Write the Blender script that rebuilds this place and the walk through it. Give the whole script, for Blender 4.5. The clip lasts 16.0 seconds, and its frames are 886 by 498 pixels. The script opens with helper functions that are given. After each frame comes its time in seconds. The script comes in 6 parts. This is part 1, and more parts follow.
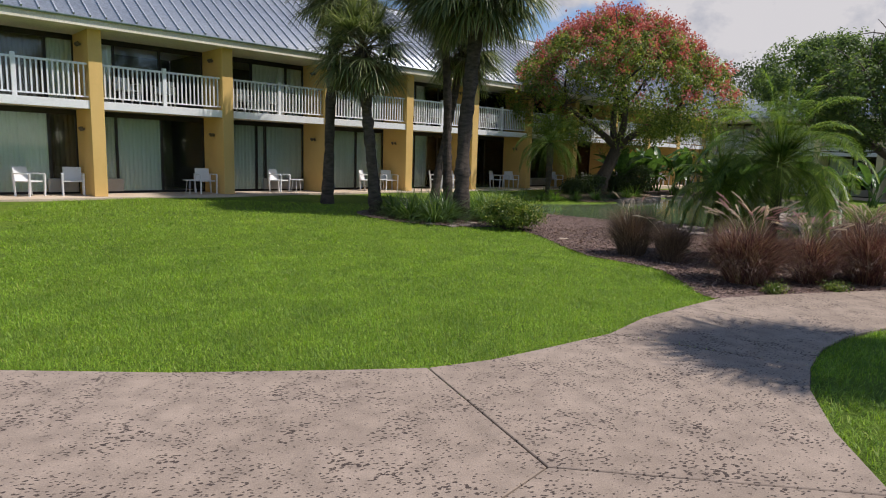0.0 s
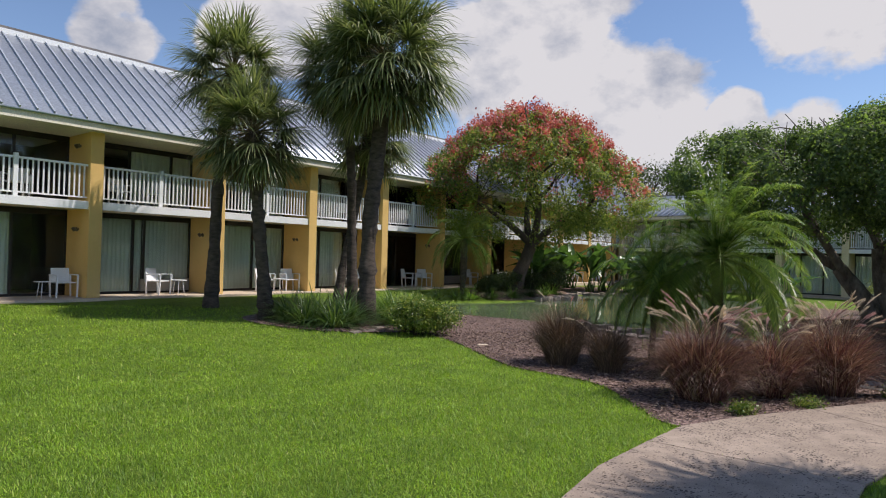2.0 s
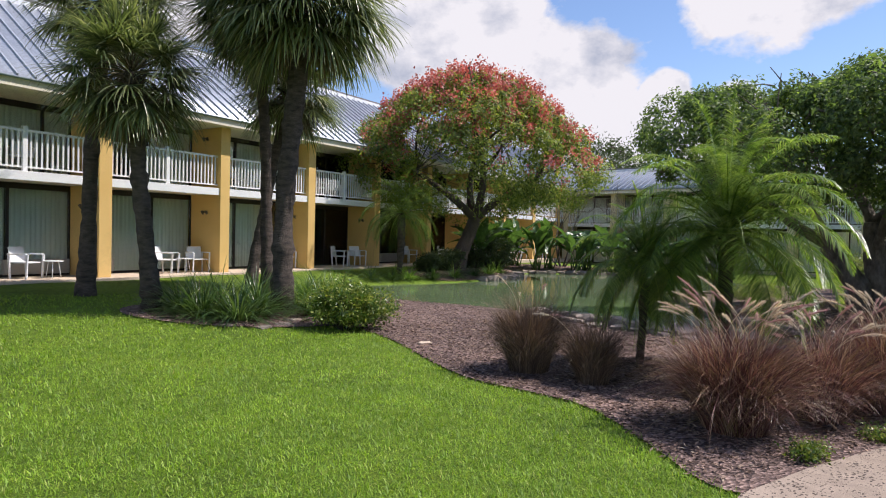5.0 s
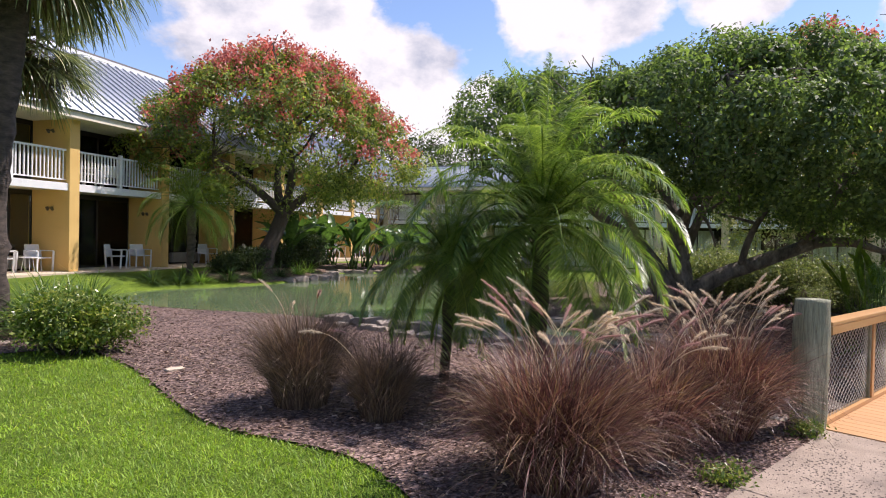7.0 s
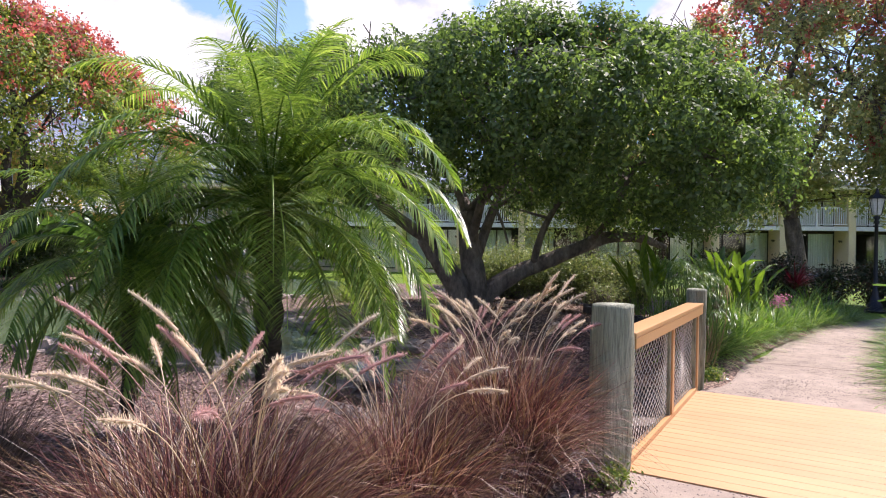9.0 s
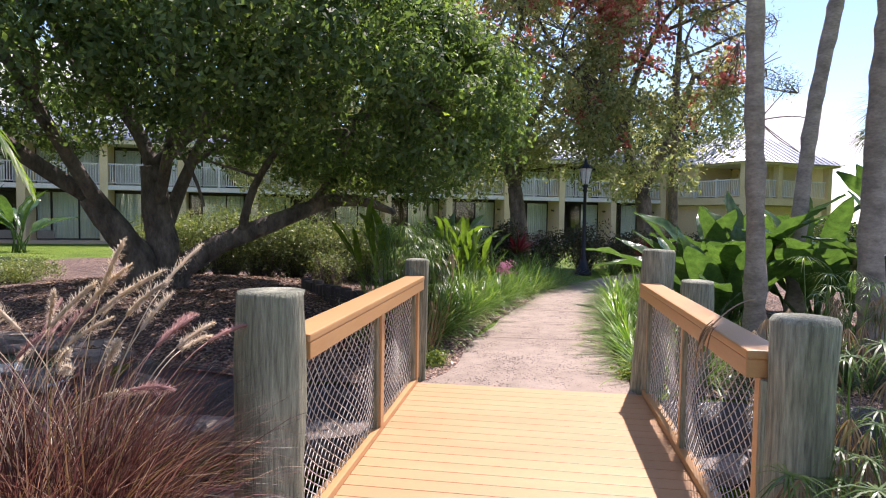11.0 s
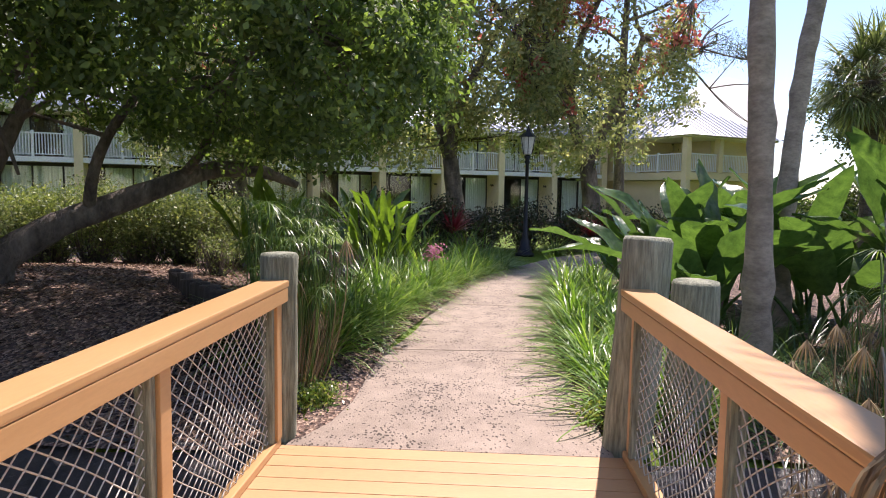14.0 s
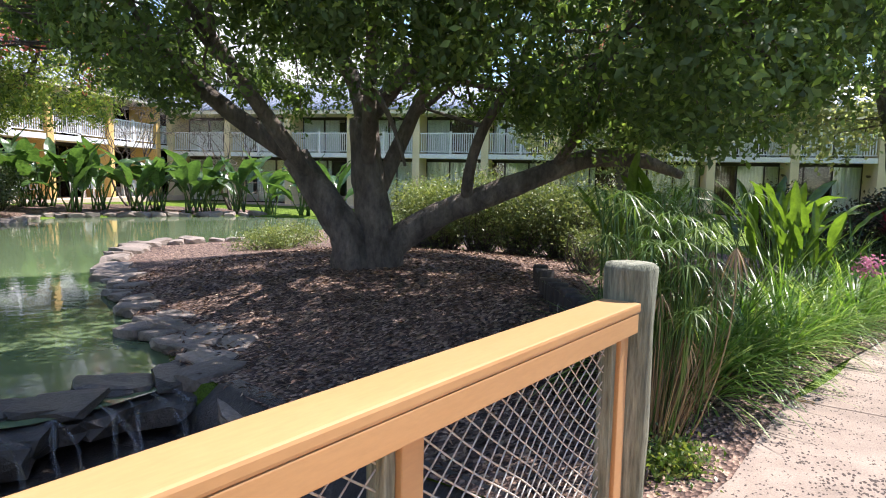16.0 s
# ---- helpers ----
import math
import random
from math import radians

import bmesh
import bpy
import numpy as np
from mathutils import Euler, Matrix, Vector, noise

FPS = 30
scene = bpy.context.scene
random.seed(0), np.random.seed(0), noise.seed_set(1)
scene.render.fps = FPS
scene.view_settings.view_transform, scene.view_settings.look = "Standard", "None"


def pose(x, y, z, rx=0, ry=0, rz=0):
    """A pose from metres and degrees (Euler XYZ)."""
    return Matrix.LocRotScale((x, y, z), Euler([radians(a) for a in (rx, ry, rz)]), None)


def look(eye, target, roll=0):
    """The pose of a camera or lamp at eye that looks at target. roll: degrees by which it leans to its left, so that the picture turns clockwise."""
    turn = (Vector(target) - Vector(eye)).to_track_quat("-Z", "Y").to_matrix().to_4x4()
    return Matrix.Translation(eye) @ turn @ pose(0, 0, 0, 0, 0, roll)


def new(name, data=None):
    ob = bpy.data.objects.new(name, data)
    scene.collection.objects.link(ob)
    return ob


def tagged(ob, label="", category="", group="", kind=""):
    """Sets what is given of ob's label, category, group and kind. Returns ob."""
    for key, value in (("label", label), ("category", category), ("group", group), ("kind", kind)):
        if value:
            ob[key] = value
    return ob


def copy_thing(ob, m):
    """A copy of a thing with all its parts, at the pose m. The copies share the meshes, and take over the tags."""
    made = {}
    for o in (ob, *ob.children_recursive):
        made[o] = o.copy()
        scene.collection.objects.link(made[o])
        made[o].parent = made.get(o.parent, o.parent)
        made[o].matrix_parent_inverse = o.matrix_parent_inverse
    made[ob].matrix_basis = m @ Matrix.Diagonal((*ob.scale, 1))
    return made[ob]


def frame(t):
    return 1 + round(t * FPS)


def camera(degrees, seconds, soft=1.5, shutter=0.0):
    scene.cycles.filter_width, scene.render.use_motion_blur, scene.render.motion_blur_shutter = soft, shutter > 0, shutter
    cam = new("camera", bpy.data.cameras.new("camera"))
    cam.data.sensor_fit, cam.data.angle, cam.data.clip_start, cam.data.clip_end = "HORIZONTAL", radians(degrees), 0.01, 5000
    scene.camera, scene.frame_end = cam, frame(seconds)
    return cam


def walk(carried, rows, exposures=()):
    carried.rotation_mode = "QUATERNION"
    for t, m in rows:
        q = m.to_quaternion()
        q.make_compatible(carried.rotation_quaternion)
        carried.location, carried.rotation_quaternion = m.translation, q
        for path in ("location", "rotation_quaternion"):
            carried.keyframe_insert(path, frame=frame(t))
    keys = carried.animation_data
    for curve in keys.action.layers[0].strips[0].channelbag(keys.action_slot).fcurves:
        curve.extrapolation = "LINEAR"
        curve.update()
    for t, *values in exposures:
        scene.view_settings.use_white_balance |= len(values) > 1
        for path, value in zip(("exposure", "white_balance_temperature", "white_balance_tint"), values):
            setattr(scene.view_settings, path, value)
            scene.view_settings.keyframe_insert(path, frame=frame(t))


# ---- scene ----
cam = camera(70.1, 16.0, soft=1.05)
PATH = [
    (0, (-0.562, -0.962, 1.855), (-0.099, 0.962, 1.567), 1.7),
    (0.5, (-0.387, -0.463, 1.87), (0.147, 1.462, 1.766), 1.7),
    (1, (-0.222, 0.099, 1.84), (0.407, 1.998, 1.847), 1.6),
    (1.5, (0.02, 0.549, 1.812), (0.705, 2.428, 1.84), 1.6),
    (2, (0.248, 0.977, 1.787), (0.961, 2.846, 1.816), 1.4),
    (2.5, (0.406, 1.451, 1.761), (1.121, 3.318, 1.758), 1.5),
    (3, (0.503, 1.884, 1.771), (1.23, 3.747, 1.744), 1.5),
    (3.2, (0.539, 2.062, 1.749), (1.272, 3.923, 1.717), 1.5),
    (5.3, (1.549, 3.741, 1.776), (2.534, 5.481, 1.729), 1.2),
    (5.5, (1.714, 3.89, 1.768), (2.782, 5.58, 1.723), 1.2),
    (6, (2.106, 4.236, 1.74), (3.296, 5.843, 1.699), 1.3),
    (6.5, (2.439, 4.525, 1.741), (3.713, 6.066, 1.704), 1.3),
    (7, (2.892, 4.83, 1.716), (4.233, 6.314, 1.682), 1.3),
    (7.5, (3.29, 5.147, 1.691), (4.677, 6.588, 1.66), 1.4),
    (8, (3.78, 5.336, 1.679), (5.236, 6.707, 1.654), 1.5),
    (8.5, (4.312, 5.49, 1.686), (5.853, 6.765, 1.65), 1.0),
    (9, (4.859, 5.573, 1.646), (6.571, 6.607, 1.629), 0.8),
    (9.5, (5.389, 5.61, 1.612), (7.198, 6.463, 1.601), 0.4),
    (10, (5.858, 5.675, 1.579), (7.76, 6.294, 1.547), 0.7),
    (12.5, (7.809, 5.717, 1.564), (9.797, 5.862, 1.401), 0.9),
    (13, (8.107, 5.723, 1.566), (10.096, 5.854, 1.399), 0.8),
    (13.5, (8.45, 5.643, 1.571), (10.438, 5.759, 1.394), 0.9),
    (14, (8.803, 5.631, 1.542), (10.793, 5.738, 1.367), 1.0),
    (14.5, (9.083, 5.585, 1.541), (11.072, 5.69, 1.362), 1.0),
    (15, (9.358, 5.579, 1.527), (11.302, 6.012, 1.343), 0.6),
    (15.5, (9.624, 5.727, 1.51), (11.409, 6.609, 1.318), 0.9),
    (16, (9.883, 5.826, 1.503), (11.465, 7.032, 1.289), 1.1),
]
walk(cam, [(t, look(eye, target, roll)) for t, eye, target, roll in PATH], [(0, 0.03, 6450, 16), (5.5, 0.5, 6350, 19), (7, 0.66, 6500, 23), (9, 1.0, 6300, 27), (13, 0.96, 6550, 27), (14.5, 0.96, 6600, 23), (16, 1.28, 6200, 19)])

# ---- world and sun ----
SUN = Vector((0.87, -0.30, 1.42)).normalized()
world = bpy.data.worlds.new("sky")
scene.world = world
world.use_nodes = True
wn, wl = world.node_tree.nodes, world.node_tree.links
wn.clear()
w_out = wn.new("ShaderNodeOutputWorld")
w_sky = wn.new("ShaderNodeTexSky")
w_sky.sky_type, w_sky.sun_disc = "NISHITA", False
w_sky.sun_elevation, w_sky.sun_rotation = math.asin(SUN.z), math.atan2(SUN.x, SUN.y)
w_sky.dust_density, w_sky.ozone_density = 0.05, 3.0
w_blue = wn.new("ShaderNodeBackground")
w_blue.inputs[1].default_value = 0.12
w_cloud = wn.new("ShaderNodeBackground")
w_cloud.inputs[1].default_value = 0.64
w_mix = wn.new("ShaderNodeMixShader")
w_co = wn.new("ShaderNodeTexCoord")
w_map = wn.new("ShaderNodeMapping")
w_map.inputs["Scale"].default_value = (1.0, 1.0, 1.5)
w_n1, w_n2 = wn.new("ShaderNodeTexNoise"), wn.new("ShaderNodeTexNoise")
w_n1.inputs["Scale"].default_value, w_n1.inputs["Detail"].default_value, w_n1.inputs["Roughness"].default_value = 5.0, 12.0, 0.56
w_n2.inputs["Scale"].default_value, w_n2.inputs["Detail"].default_value, w_n2.inputs["Roughness"].default_value = 7.0, 8.0, 0.6
wl.new(w_co.outputs["Generated"], w_map.inputs["Vector"])
for node in (w_n1, w_n2):
    wl.new(w_map.outputs["Vector"], node.inputs["Vector"])
# cumulus heads: where each stands in the sky, and how wide it is
HEADS = [((0.56, 0.79, 0.25), 0.17), ((0.39, 0.87, 0.29), 0.14), ((0.49, 0.80, 0.36), 0.19), ((0.58, 0.80, 0.13), 0.17), ((0.65, 0.74, 0.15), 0.10),
         ((0.71, 0.69, 0.20), 0.06), ((0.76, 0.64, 0.16), 0.09), ((0.76, 0.55, 0.37), 0.17), ((0.87, 0.36, 0.35), 0.12), ((0.93, 0.18, 0.31), 0.09),
         ((-0.12, 0.95, 0.30), 0.09), ((0.03, 0.95, 0.31), 0.07), ((0.12, 0.93, 0.34), 0.11), ((0.93, -0.36, 0.10), 0.09), ((-0.5, 0.8, 0.3), 0.2), ((-0.9, 0.2, 0.35), 0.25),
         ((0.3, -0.85, 0.4), 0.3), ((-0.5, -0.7, 0.5), 0.3), ((0.1, 0.5, 0.85), 0.25)]
heap = None
for at, wide in HEADS:
    far = wn.new("ShaderNodeVectorMath")
    far.operation = "DISTANCE"
    far.inputs[1].default_value = Vector(at).normalized()
    wl.new(w_co.outputs["Generated"], far.inputs[0])
    lobe = wn.new("ShaderNodeMapRange")
    lobe.interpolation_type = "SMOOTHSTEP"
    lobe.inputs["From Min"].default_value, lobe.inputs["From Max"].default_value = wide * 1.15, wide * 0.30
    wl.new(far.outputs["Value"], lobe.inputs["Value"])
    if heap is None:
        heap = lobe.outputs["Result"]
    else:
        most = wn.new("ShaderNodeMath")
        most.operation = "MAXIMUM"
        wl.new(heap, most.inputs[0])
        wl.new(lobe.outputs["Result"], most.inputs[1])
        heap = most.outputs["Value"]
w_sum = wn.new("ShaderNodeMath")
w_sum.operation = "MULTIPLY_ADD"
w_sum.inputs[1].default_value = 0.40
wl.new(heap, w_sum.inputs[0])
wl.new(w_n1.outputs["Fac"], w_sum.inputs[2])
w_r1, w_r2 = wn.new("ShaderNodeValToRGB"), wn.new("ShaderNodeValToRGB")
w_r1.color_ramp.elements[0].position, w_r1.color_ramp.elements[1].position = 0.71, 0.79
w_r2.color_ramp.elements[0].position, w_r2.color_ramp.elements[1].position = 0.32, 0.52
w_r2.color_ramp.elements[0].color, w_r2.color_ramp.elements[1].color = (0.50, 0.56, 0.67, 1), (1.0, 1.0, 1.0, 1)
wl.new(w_sum.outputs["Value"], w_r1.inputs["Fac"])
wl.new(w_n2.outputs["Fac"], w_r2.inputs["Fac"])
wl.new(w_sky.outputs["Color"], w_blue.inputs["Color"])
wl.new(w_r2.outputs["Color"], w_cloud.inputs["Color"])
wl.new(w_r1.outputs["Color"], w_mix.inputs["Fac"])
wl.new(w_blue.outputs["Background"], w_mix.inputs[1])
wl.new(w_cloud.outputs["Background"], w_mix.inputs[2])
wl.new(w_mix.outputs["Shader"], w_out.inputs["Surface"])
sun = new("sun", bpy.data.lights.new("sun", "SUN"))
sun.data.energy, sun.data.angle, sun.data.color = 4.6, radians(0.55), (1.0, 0.95, 0.86)
sun.matrix_world = look(SUN * 50, (0, 0, 0))


# ---- materials ----
def shader(name):
    m = bpy.data.materials.new(name)
    m.use_nodes = True
    nt = m.node_tree
    return m, nt.nodes, nt.links, nt.nodes["Principled BSDF"]


def noise_node(nodes, links, vec, scale, detail=4.0, rough=0.55):
    n = nodes.new("ShaderNodeTexNoise")
    n.inputs["Scale"].default_value, n.inputs["Detail"].default_value, n.inputs["Roughness"].default_value = scale, detail, rough
    links.new(vec, n.inputs["Vector"])
    return n.outputs["Fac"]


def ramp_node(nodes, links, fac, stops):
    r = nodes.new("ShaderNodeValToRGB")
    while len(r.color_ramp.elements) < len(stops):
        r.color_ramp.elements.new(0.5)
    for e, (p, c) in zip(r.color_ramp.elements, stops):
        e.position, e.color = p, (*c, 1)
    links.new(fac, r.inputs["Fac"])
    return r.outputs["Color"]


def blend(nodes, links, fac, a, b, mode="MIX"):
    m = nodes.new("ShaderNodeMix")
    m.data_type, m.blend_type = "RGBA", mode
    for sock, v in ((m.inputs["Factor"], fac), (m.inputs["A"], a), (m.inputs["B"], b)):
        if isinstance(v, (float, int)):
            sock.default_value = v
        elif isinstance(v, tuple):
            sock.default_value = (*v, 1)
        else:
            links.new(v, sock)
    return m.outputs["Result"]


def bump_to(nodes, links, bsdf, height, strength, dist):
    b = nodes.new("ShaderNodeBump")
    b.inputs["Strength"].default_value, b.inputs["Distance"].default_value = strength, dist
    links.new(height, b.inputs["Height"])
    links.new(b.outputs["Normal"], bsdf.inputs["Normal"])


def surf(name, c1, c2, scale, fine, rough=0.8, metal=0.0, bump=0.3, dist=0.01, stretch=(1, 1, 1), local=False, per_object=0.0, spec=0.5, grain_k=0.35):
    """A two-scale surface: broad blotches from c1 to c2, fine grain over them, and relief."""
    m, n, l, p = shader(name)
    src = n.new("ShaderNodeTexCoord").outputs["Object"] if local else n.new("ShaderNodeNewGeometry").outputs["Position"]
    mp = n.new("ShaderNodeMapping")
    mp.inputs["Scale"].default_value = stretch
    l.new(src, mp.inputs["Vector"])
    vec = mp.outputs["Vector"]
    big, small = noise_node(n, l, vec, scale), noise_node(n, l, vec, fine, 6.0, 0.65)
    col = ramp_node(n, l, big, [(0.3, c1), (0.7, c2)])
    grain = ramp_node(n, l, small, [(0.25, (1 - grain_k,) * 3), (0.75, (1 + 0.7 * grain_k,) * 3)])
    col = blend(n, l, 1.0, col, grain, "MULTIPLY")
    if per_object:
        info = n.new("ShaderNodeObjectInfo")
        var = ramp_node(n, l, info.outputs["Random"], [(0, (1 - per_object,) * 3), (1, (1 + per_object,) * 3)])
        col = blend(n, l, 1.0, col, var, "MULTIPLY")
    l.new(col, p.inputs["Base Color"])
    p.inputs["Roughness"].default_value, p.inputs["Metallic"].default_value = rough, metal
    p.inputs["Specular IOR Level"].default_value = spec
    bump_to(n, l, p, small, bump, dist)
    return m


def leafy(name, stops, trans=0.35, rough=0.45, tcol=None, veins=False):
    """Foliage: each leaf takes its own tint; light passes through it."""
    m, n, l, p = shader(name)
    g = n.new("ShaderNodeNewGeometry")
    col = ramp_node(n, l, g.outputs["Random Per Island"], stops)
    wide = noise_node(n, l, g.outputs["Position"], 1.3, 3.0)
    shade = ramp_node(n, l, wide, [(0.3, (0.7, 0.72, 0.7)), (0.7, (1.2, 1.15, 1.0))])
    col = blend(n, l, 1.0, col, shade, "MULTIPLY")
    if veins:
        streak = noise_node(n, l, g.outputs["Position"], 9.0, 7.0, 0.7)
        col = blend(n, l, 1.0, col, ramp_node(n, l, streak, [(0.3, (0.5, 0.55, 0.6)), (0.7, (1.3, 1.25, 1.2))]), "MULTIPLY")
        bump_to(n, l, p, noise_node(n, l, g.outputs["Position"], 7.0, 4.0), 0.6, 0.04)
    l.new(col, p.inputs["Base Color"])
    p.inputs["Roughness"].default_value = rough
    t = n.new("ShaderNodeBsdfTranslucent")
    l.new(blend(n, l, 1.0, col, tcol or (1.7, 1.75, 0.8), "MULTIPLY"), t.inputs["Color"])
    mx = n.new("ShaderNodeMixShader")
    mx.inputs["Fac"].default_value = trans
    l.new(p.outputs["BSDF"], mx.inputs[1])
    l.new(t.outputs["BSDF"], mx.inputs[2])
    l.new(mx.outputs["Shader"], n["Material Output"].inputs["Surface"])
    return m


def concrete_mat():
    m, n, l, p = shader("pitted_concrete")
    vec = n.new("ShaderNodeNewGeometry").outputs["Position"]
    big, mid, fine = noise_node(n, l, vec, 0.7), noise_node(n, l, vec, 5.0, 6.0), noise_node(n, l, vec, 90.0, 3.0)
    col = ramp_node(n, l, big, [(0.3, (0.27, 0.212, 0.165)), (0.7, (0.345, 0.275, 0.218))])
    col = blend(n, l, 1.0, col, ramp_node(n, l, mid, [(0.3, (0.78, 0.77, 0.76)), (0.65, (1.08, 1.07, 1.06))]), "MULTIPLY")
    col = blend(n, l, 1.0, col, ramp_node(n, l, fine, [(0.3, (0.85, 0.85, 0.85)), (0.7, (1.12, 1.12, 1.12))]), "MULTIPLY")
    dist = noise_node(n, l, vec, 30.0, 2.0)
    warp = n.new("ShaderNodeVectorMath")
    warp.operation = "MULTIPLY_ADD"
    l.new(dist, warp.inputs[0])
    warp.inputs[1].default_value = (0.03, 0.03, 0.0)
    l.new(vec, warp.inputs[2])
    stretch = n.new("ShaderNodeMapping")
    stretch.inputs["Scale"].default_value = (1.0, 1.9, 0.0)
    stretch.inputs["Rotation"].default_value = (0, 0, 0.3)
    l.new(warp.outputs["Vector"], stretch.inputs["Vector"])
    vor = n.new("ShaderNodeTexVoronoi")
    vor.inputs["Scale"].default_value = 25.0
    l.new(stretch.outputs["Vector"], vor.inputs["Vector"])
    size = noise_node(n, l, vec, 2.6, 3.0)
    lim = n.new("ShaderNodeMapRange")
    lim.inputs["From Min"].default_value, lim.inputs["From Max"].default_value = 0.34, 0.66
    lim.inputs["To Min"].default_value, lim.inputs["To Max"].default_value = 0.17, 0.44
    l.new(size, lim.inputs["Value"])
    pit = n.new("ShaderNodeMath")
    pit.operation = "SUBTRACT"
    l.new(lim.outputs["Result"], pit.inputs[0])
    l.new(vor.outputs["Distance"], pit.inputs[1])
    soft = n.new("ShaderNodeMapRange")
    soft.inputs["From Min"].default_value, soft.inputs["From Max"].default_value = 0.0, 0.07
    l.new(pit.outputs["Value"], soft.inputs["Value"])
    col = blend(n, l, soft.outputs["Result"], col, (0.055, 0.038, 0.03))
    l.new(col, p.inputs["Base Color"])
    p.inputs["Roughness"].default_value = 0.88
    inv = n.new("ShaderNodeMath")
    inv.operation = "SUBTRACT"
    l.new(fine, inv.inputs[0])
    l.new(soft.outputs["Result"], inv.inputs[1])
    bump_to(n, l, p, inv.outputs["Value"], 0.6, 0.006)
    return m


def grass_ground_mat():
    m, n, l, p = shader("lawn_turf")
    vec = n.new("ShaderNodeNewGeometry").outputs["Position"]
    a, b, c = noise_node(n, l, vec, 0.45), noise_node(n, l, vec, 7.0, 5.0), noise_node(n, l, vec, 85.0, 4.0, 0.7)
    col = ramp_node(n, l, a, [(0.32, (0.135, 0.23, 0.02)), (0.55, (0.185, 0.305, 0.027)), (0.75, (0.24, 0.345, 0.038))])
    col = blend(n, l, 1.0, col, ramp_node(n, l, b, [(0.3, (0.68, 0.7, 0.65)), (0.7, (1.2, 1.15, 1.15))]), "MULTIPLY")
    col = blend(n, l, 1.0, col, ramp_node(n, l, c, [(0.3, (0.22, 0.24, 0.2)), (0.72, (1.35, 1.3, 1.1))]), "MULTIPLY")
    l.new(col, p.inputs["Base Color"])
    p.inputs["Roughness"].default_value, p.inputs["Specular IOR Level"].default_value = 0.8, 0.25
    bump_to(n, l, p, c, 0.9, 0.05)
    return m


def mulch_mat(name, c1, c2, c3):
    m, n, l, p = shader(name)
    vec = n.new("ShaderNodeNewGeometry").outputs["Position"]
    v = n.new("ShaderNodeTexVoronoi")
    v.inputs["Scale"].default_value = 26.0
    mp = n.new("ShaderNodeMapping")
    mp.inputs["Scale"].default_value = (1.0, 1.7, 1.0)
    l.new(vec, mp.inputs["Vector"])
    l.new(mp.outputs["Vector"], v.inputs["Vector"])
    sep = n.new("ShaderNodeSeparateColor")
    l.new(v.outputs["Color"], sep.inputs["Color"])
    col = ramp_node(n, l, sep.outputs["Red"], [(0.1, c1), (0.55, c2), (0.95, c3)])
    big = noise_node(n, l, vec, 1.1, 5.0)
    col = blend(n, l, 1.0, col, ramp_node(n, l, big, [(0.3, (0.6, 0.58, 0.58)), (0.7, (1.2, 1.18, 1.15))]), "MULTIPLY")
    l.new(col, p.inputs["Base Color"])
    p.inputs["Roughness"].default_value = 0.9
    bump_to(n, l, p, v.outputs["Distance"], 1.0, 0.03)
    return m


def water_mat(name, c1, c2, ripple):
    m, n, l, p = shader(name)
    vec = n.new("ShaderNodeNewGeometry").outputs["Position"]
    col = ramp_node(n, l, noise_node(n, l, vec, 0.35, 3.0), [(0.3, c1), (0.7, c2)])
    l.new(col, p.inputs["Base Color"])
    p.inputs["Roughness"].default_value, p.inputs["IOR"].default_value = 0.04, 1.33
    p.inputs["Specular IOR Level"].default_value = 0.8
    bump_to(n, l, p, noise_node(n, l, vec, 5.0, 3.0), ripple, 0.02)
    return m


def glass_mat():
    m, n, l, p = shader("tinted_glass")
    t, g, mx, f = n.new("ShaderNodeBsdfTransparent"), n.new("ShaderNodeBsdfGlossy"), n.new("ShaderNodeMixShader"), n.new("ShaderNodeFresnel")
    t.inputs["Color"].default_value = (0.92, 0.96, 0.94, 1)
    g.inputs["Roughness"].default_value = 0.02
    f.inputs["IOR"].default_value = 1.5
    l.new(f.outputs["Fac"], mx.inputs["Fac"])
    l.new(t.outputs["BSDF"], mx.inputs[1])
    l.new(g.outputs["BSDF"], mx.inputs[2])
    l.new(mx.outputs["Shader"], n["Material Output"].inputs["Surface"])
    return m


CONCRETE, TURF = concrete_mat(), grass_ground_mat()
MULCH = mulch_mat("shredded_mulch", (0.055, 0.033, 0.028), (0.15, 0.095, 0.08), (0.33, 0.23, 0.20))
MULCH_DARK = mulch_mat("bark_mulch", (0.045, 0.026, 0.02), (0.16, 0.095, 0.07), (0.40, 0.28, 0.205))
STUCCO = surf("yellow_stucco", (0.66, 0.43, 0.15), (0.74, 0.50, 0.19), 0.9, 60, 0.9, bump=0.25, dist=0.004, spec=0.2)
STUCCO_PALE = surf("cream_stucco", (0.70, 0.58, 0.36), (0.78, 0.66, 0.44), 0.9, 60, 0.9, bump=0.25, dist=0.004, spec=0.2)
CREAM = surf("cream_paint", (0.70, 0.63, 0.50), (0.78, 0.72, 0.60), 1.2, 30, 0.6, bump=0.08, dist=0.003)
WHITE = surf("white_paint", (0.76, 0.77, 0.78), (0.84, 0.84, 0.84), 2.0, 40, 0.5, bump=0.06, dist=0.002)
ROOF = surf("roof_metal", (0.36, 0.39, 0.44), (0.45, 0.48, 0.53), 0.5, 14, 0.42, 0.35, 0.08, 0.004)
RIDGE = surf("roof_band", (0.13, 0.12, 0.12), (0.19, 0.175, 0.17), 1.0, 20, 0.8)
SCONCEMETAL = surf("sconce_bronze", (0.10, 0.075, 0.05), (0.16, 0.12, 0.08), 6, 60, 0.45, 0.4, 0.05, 0.002)
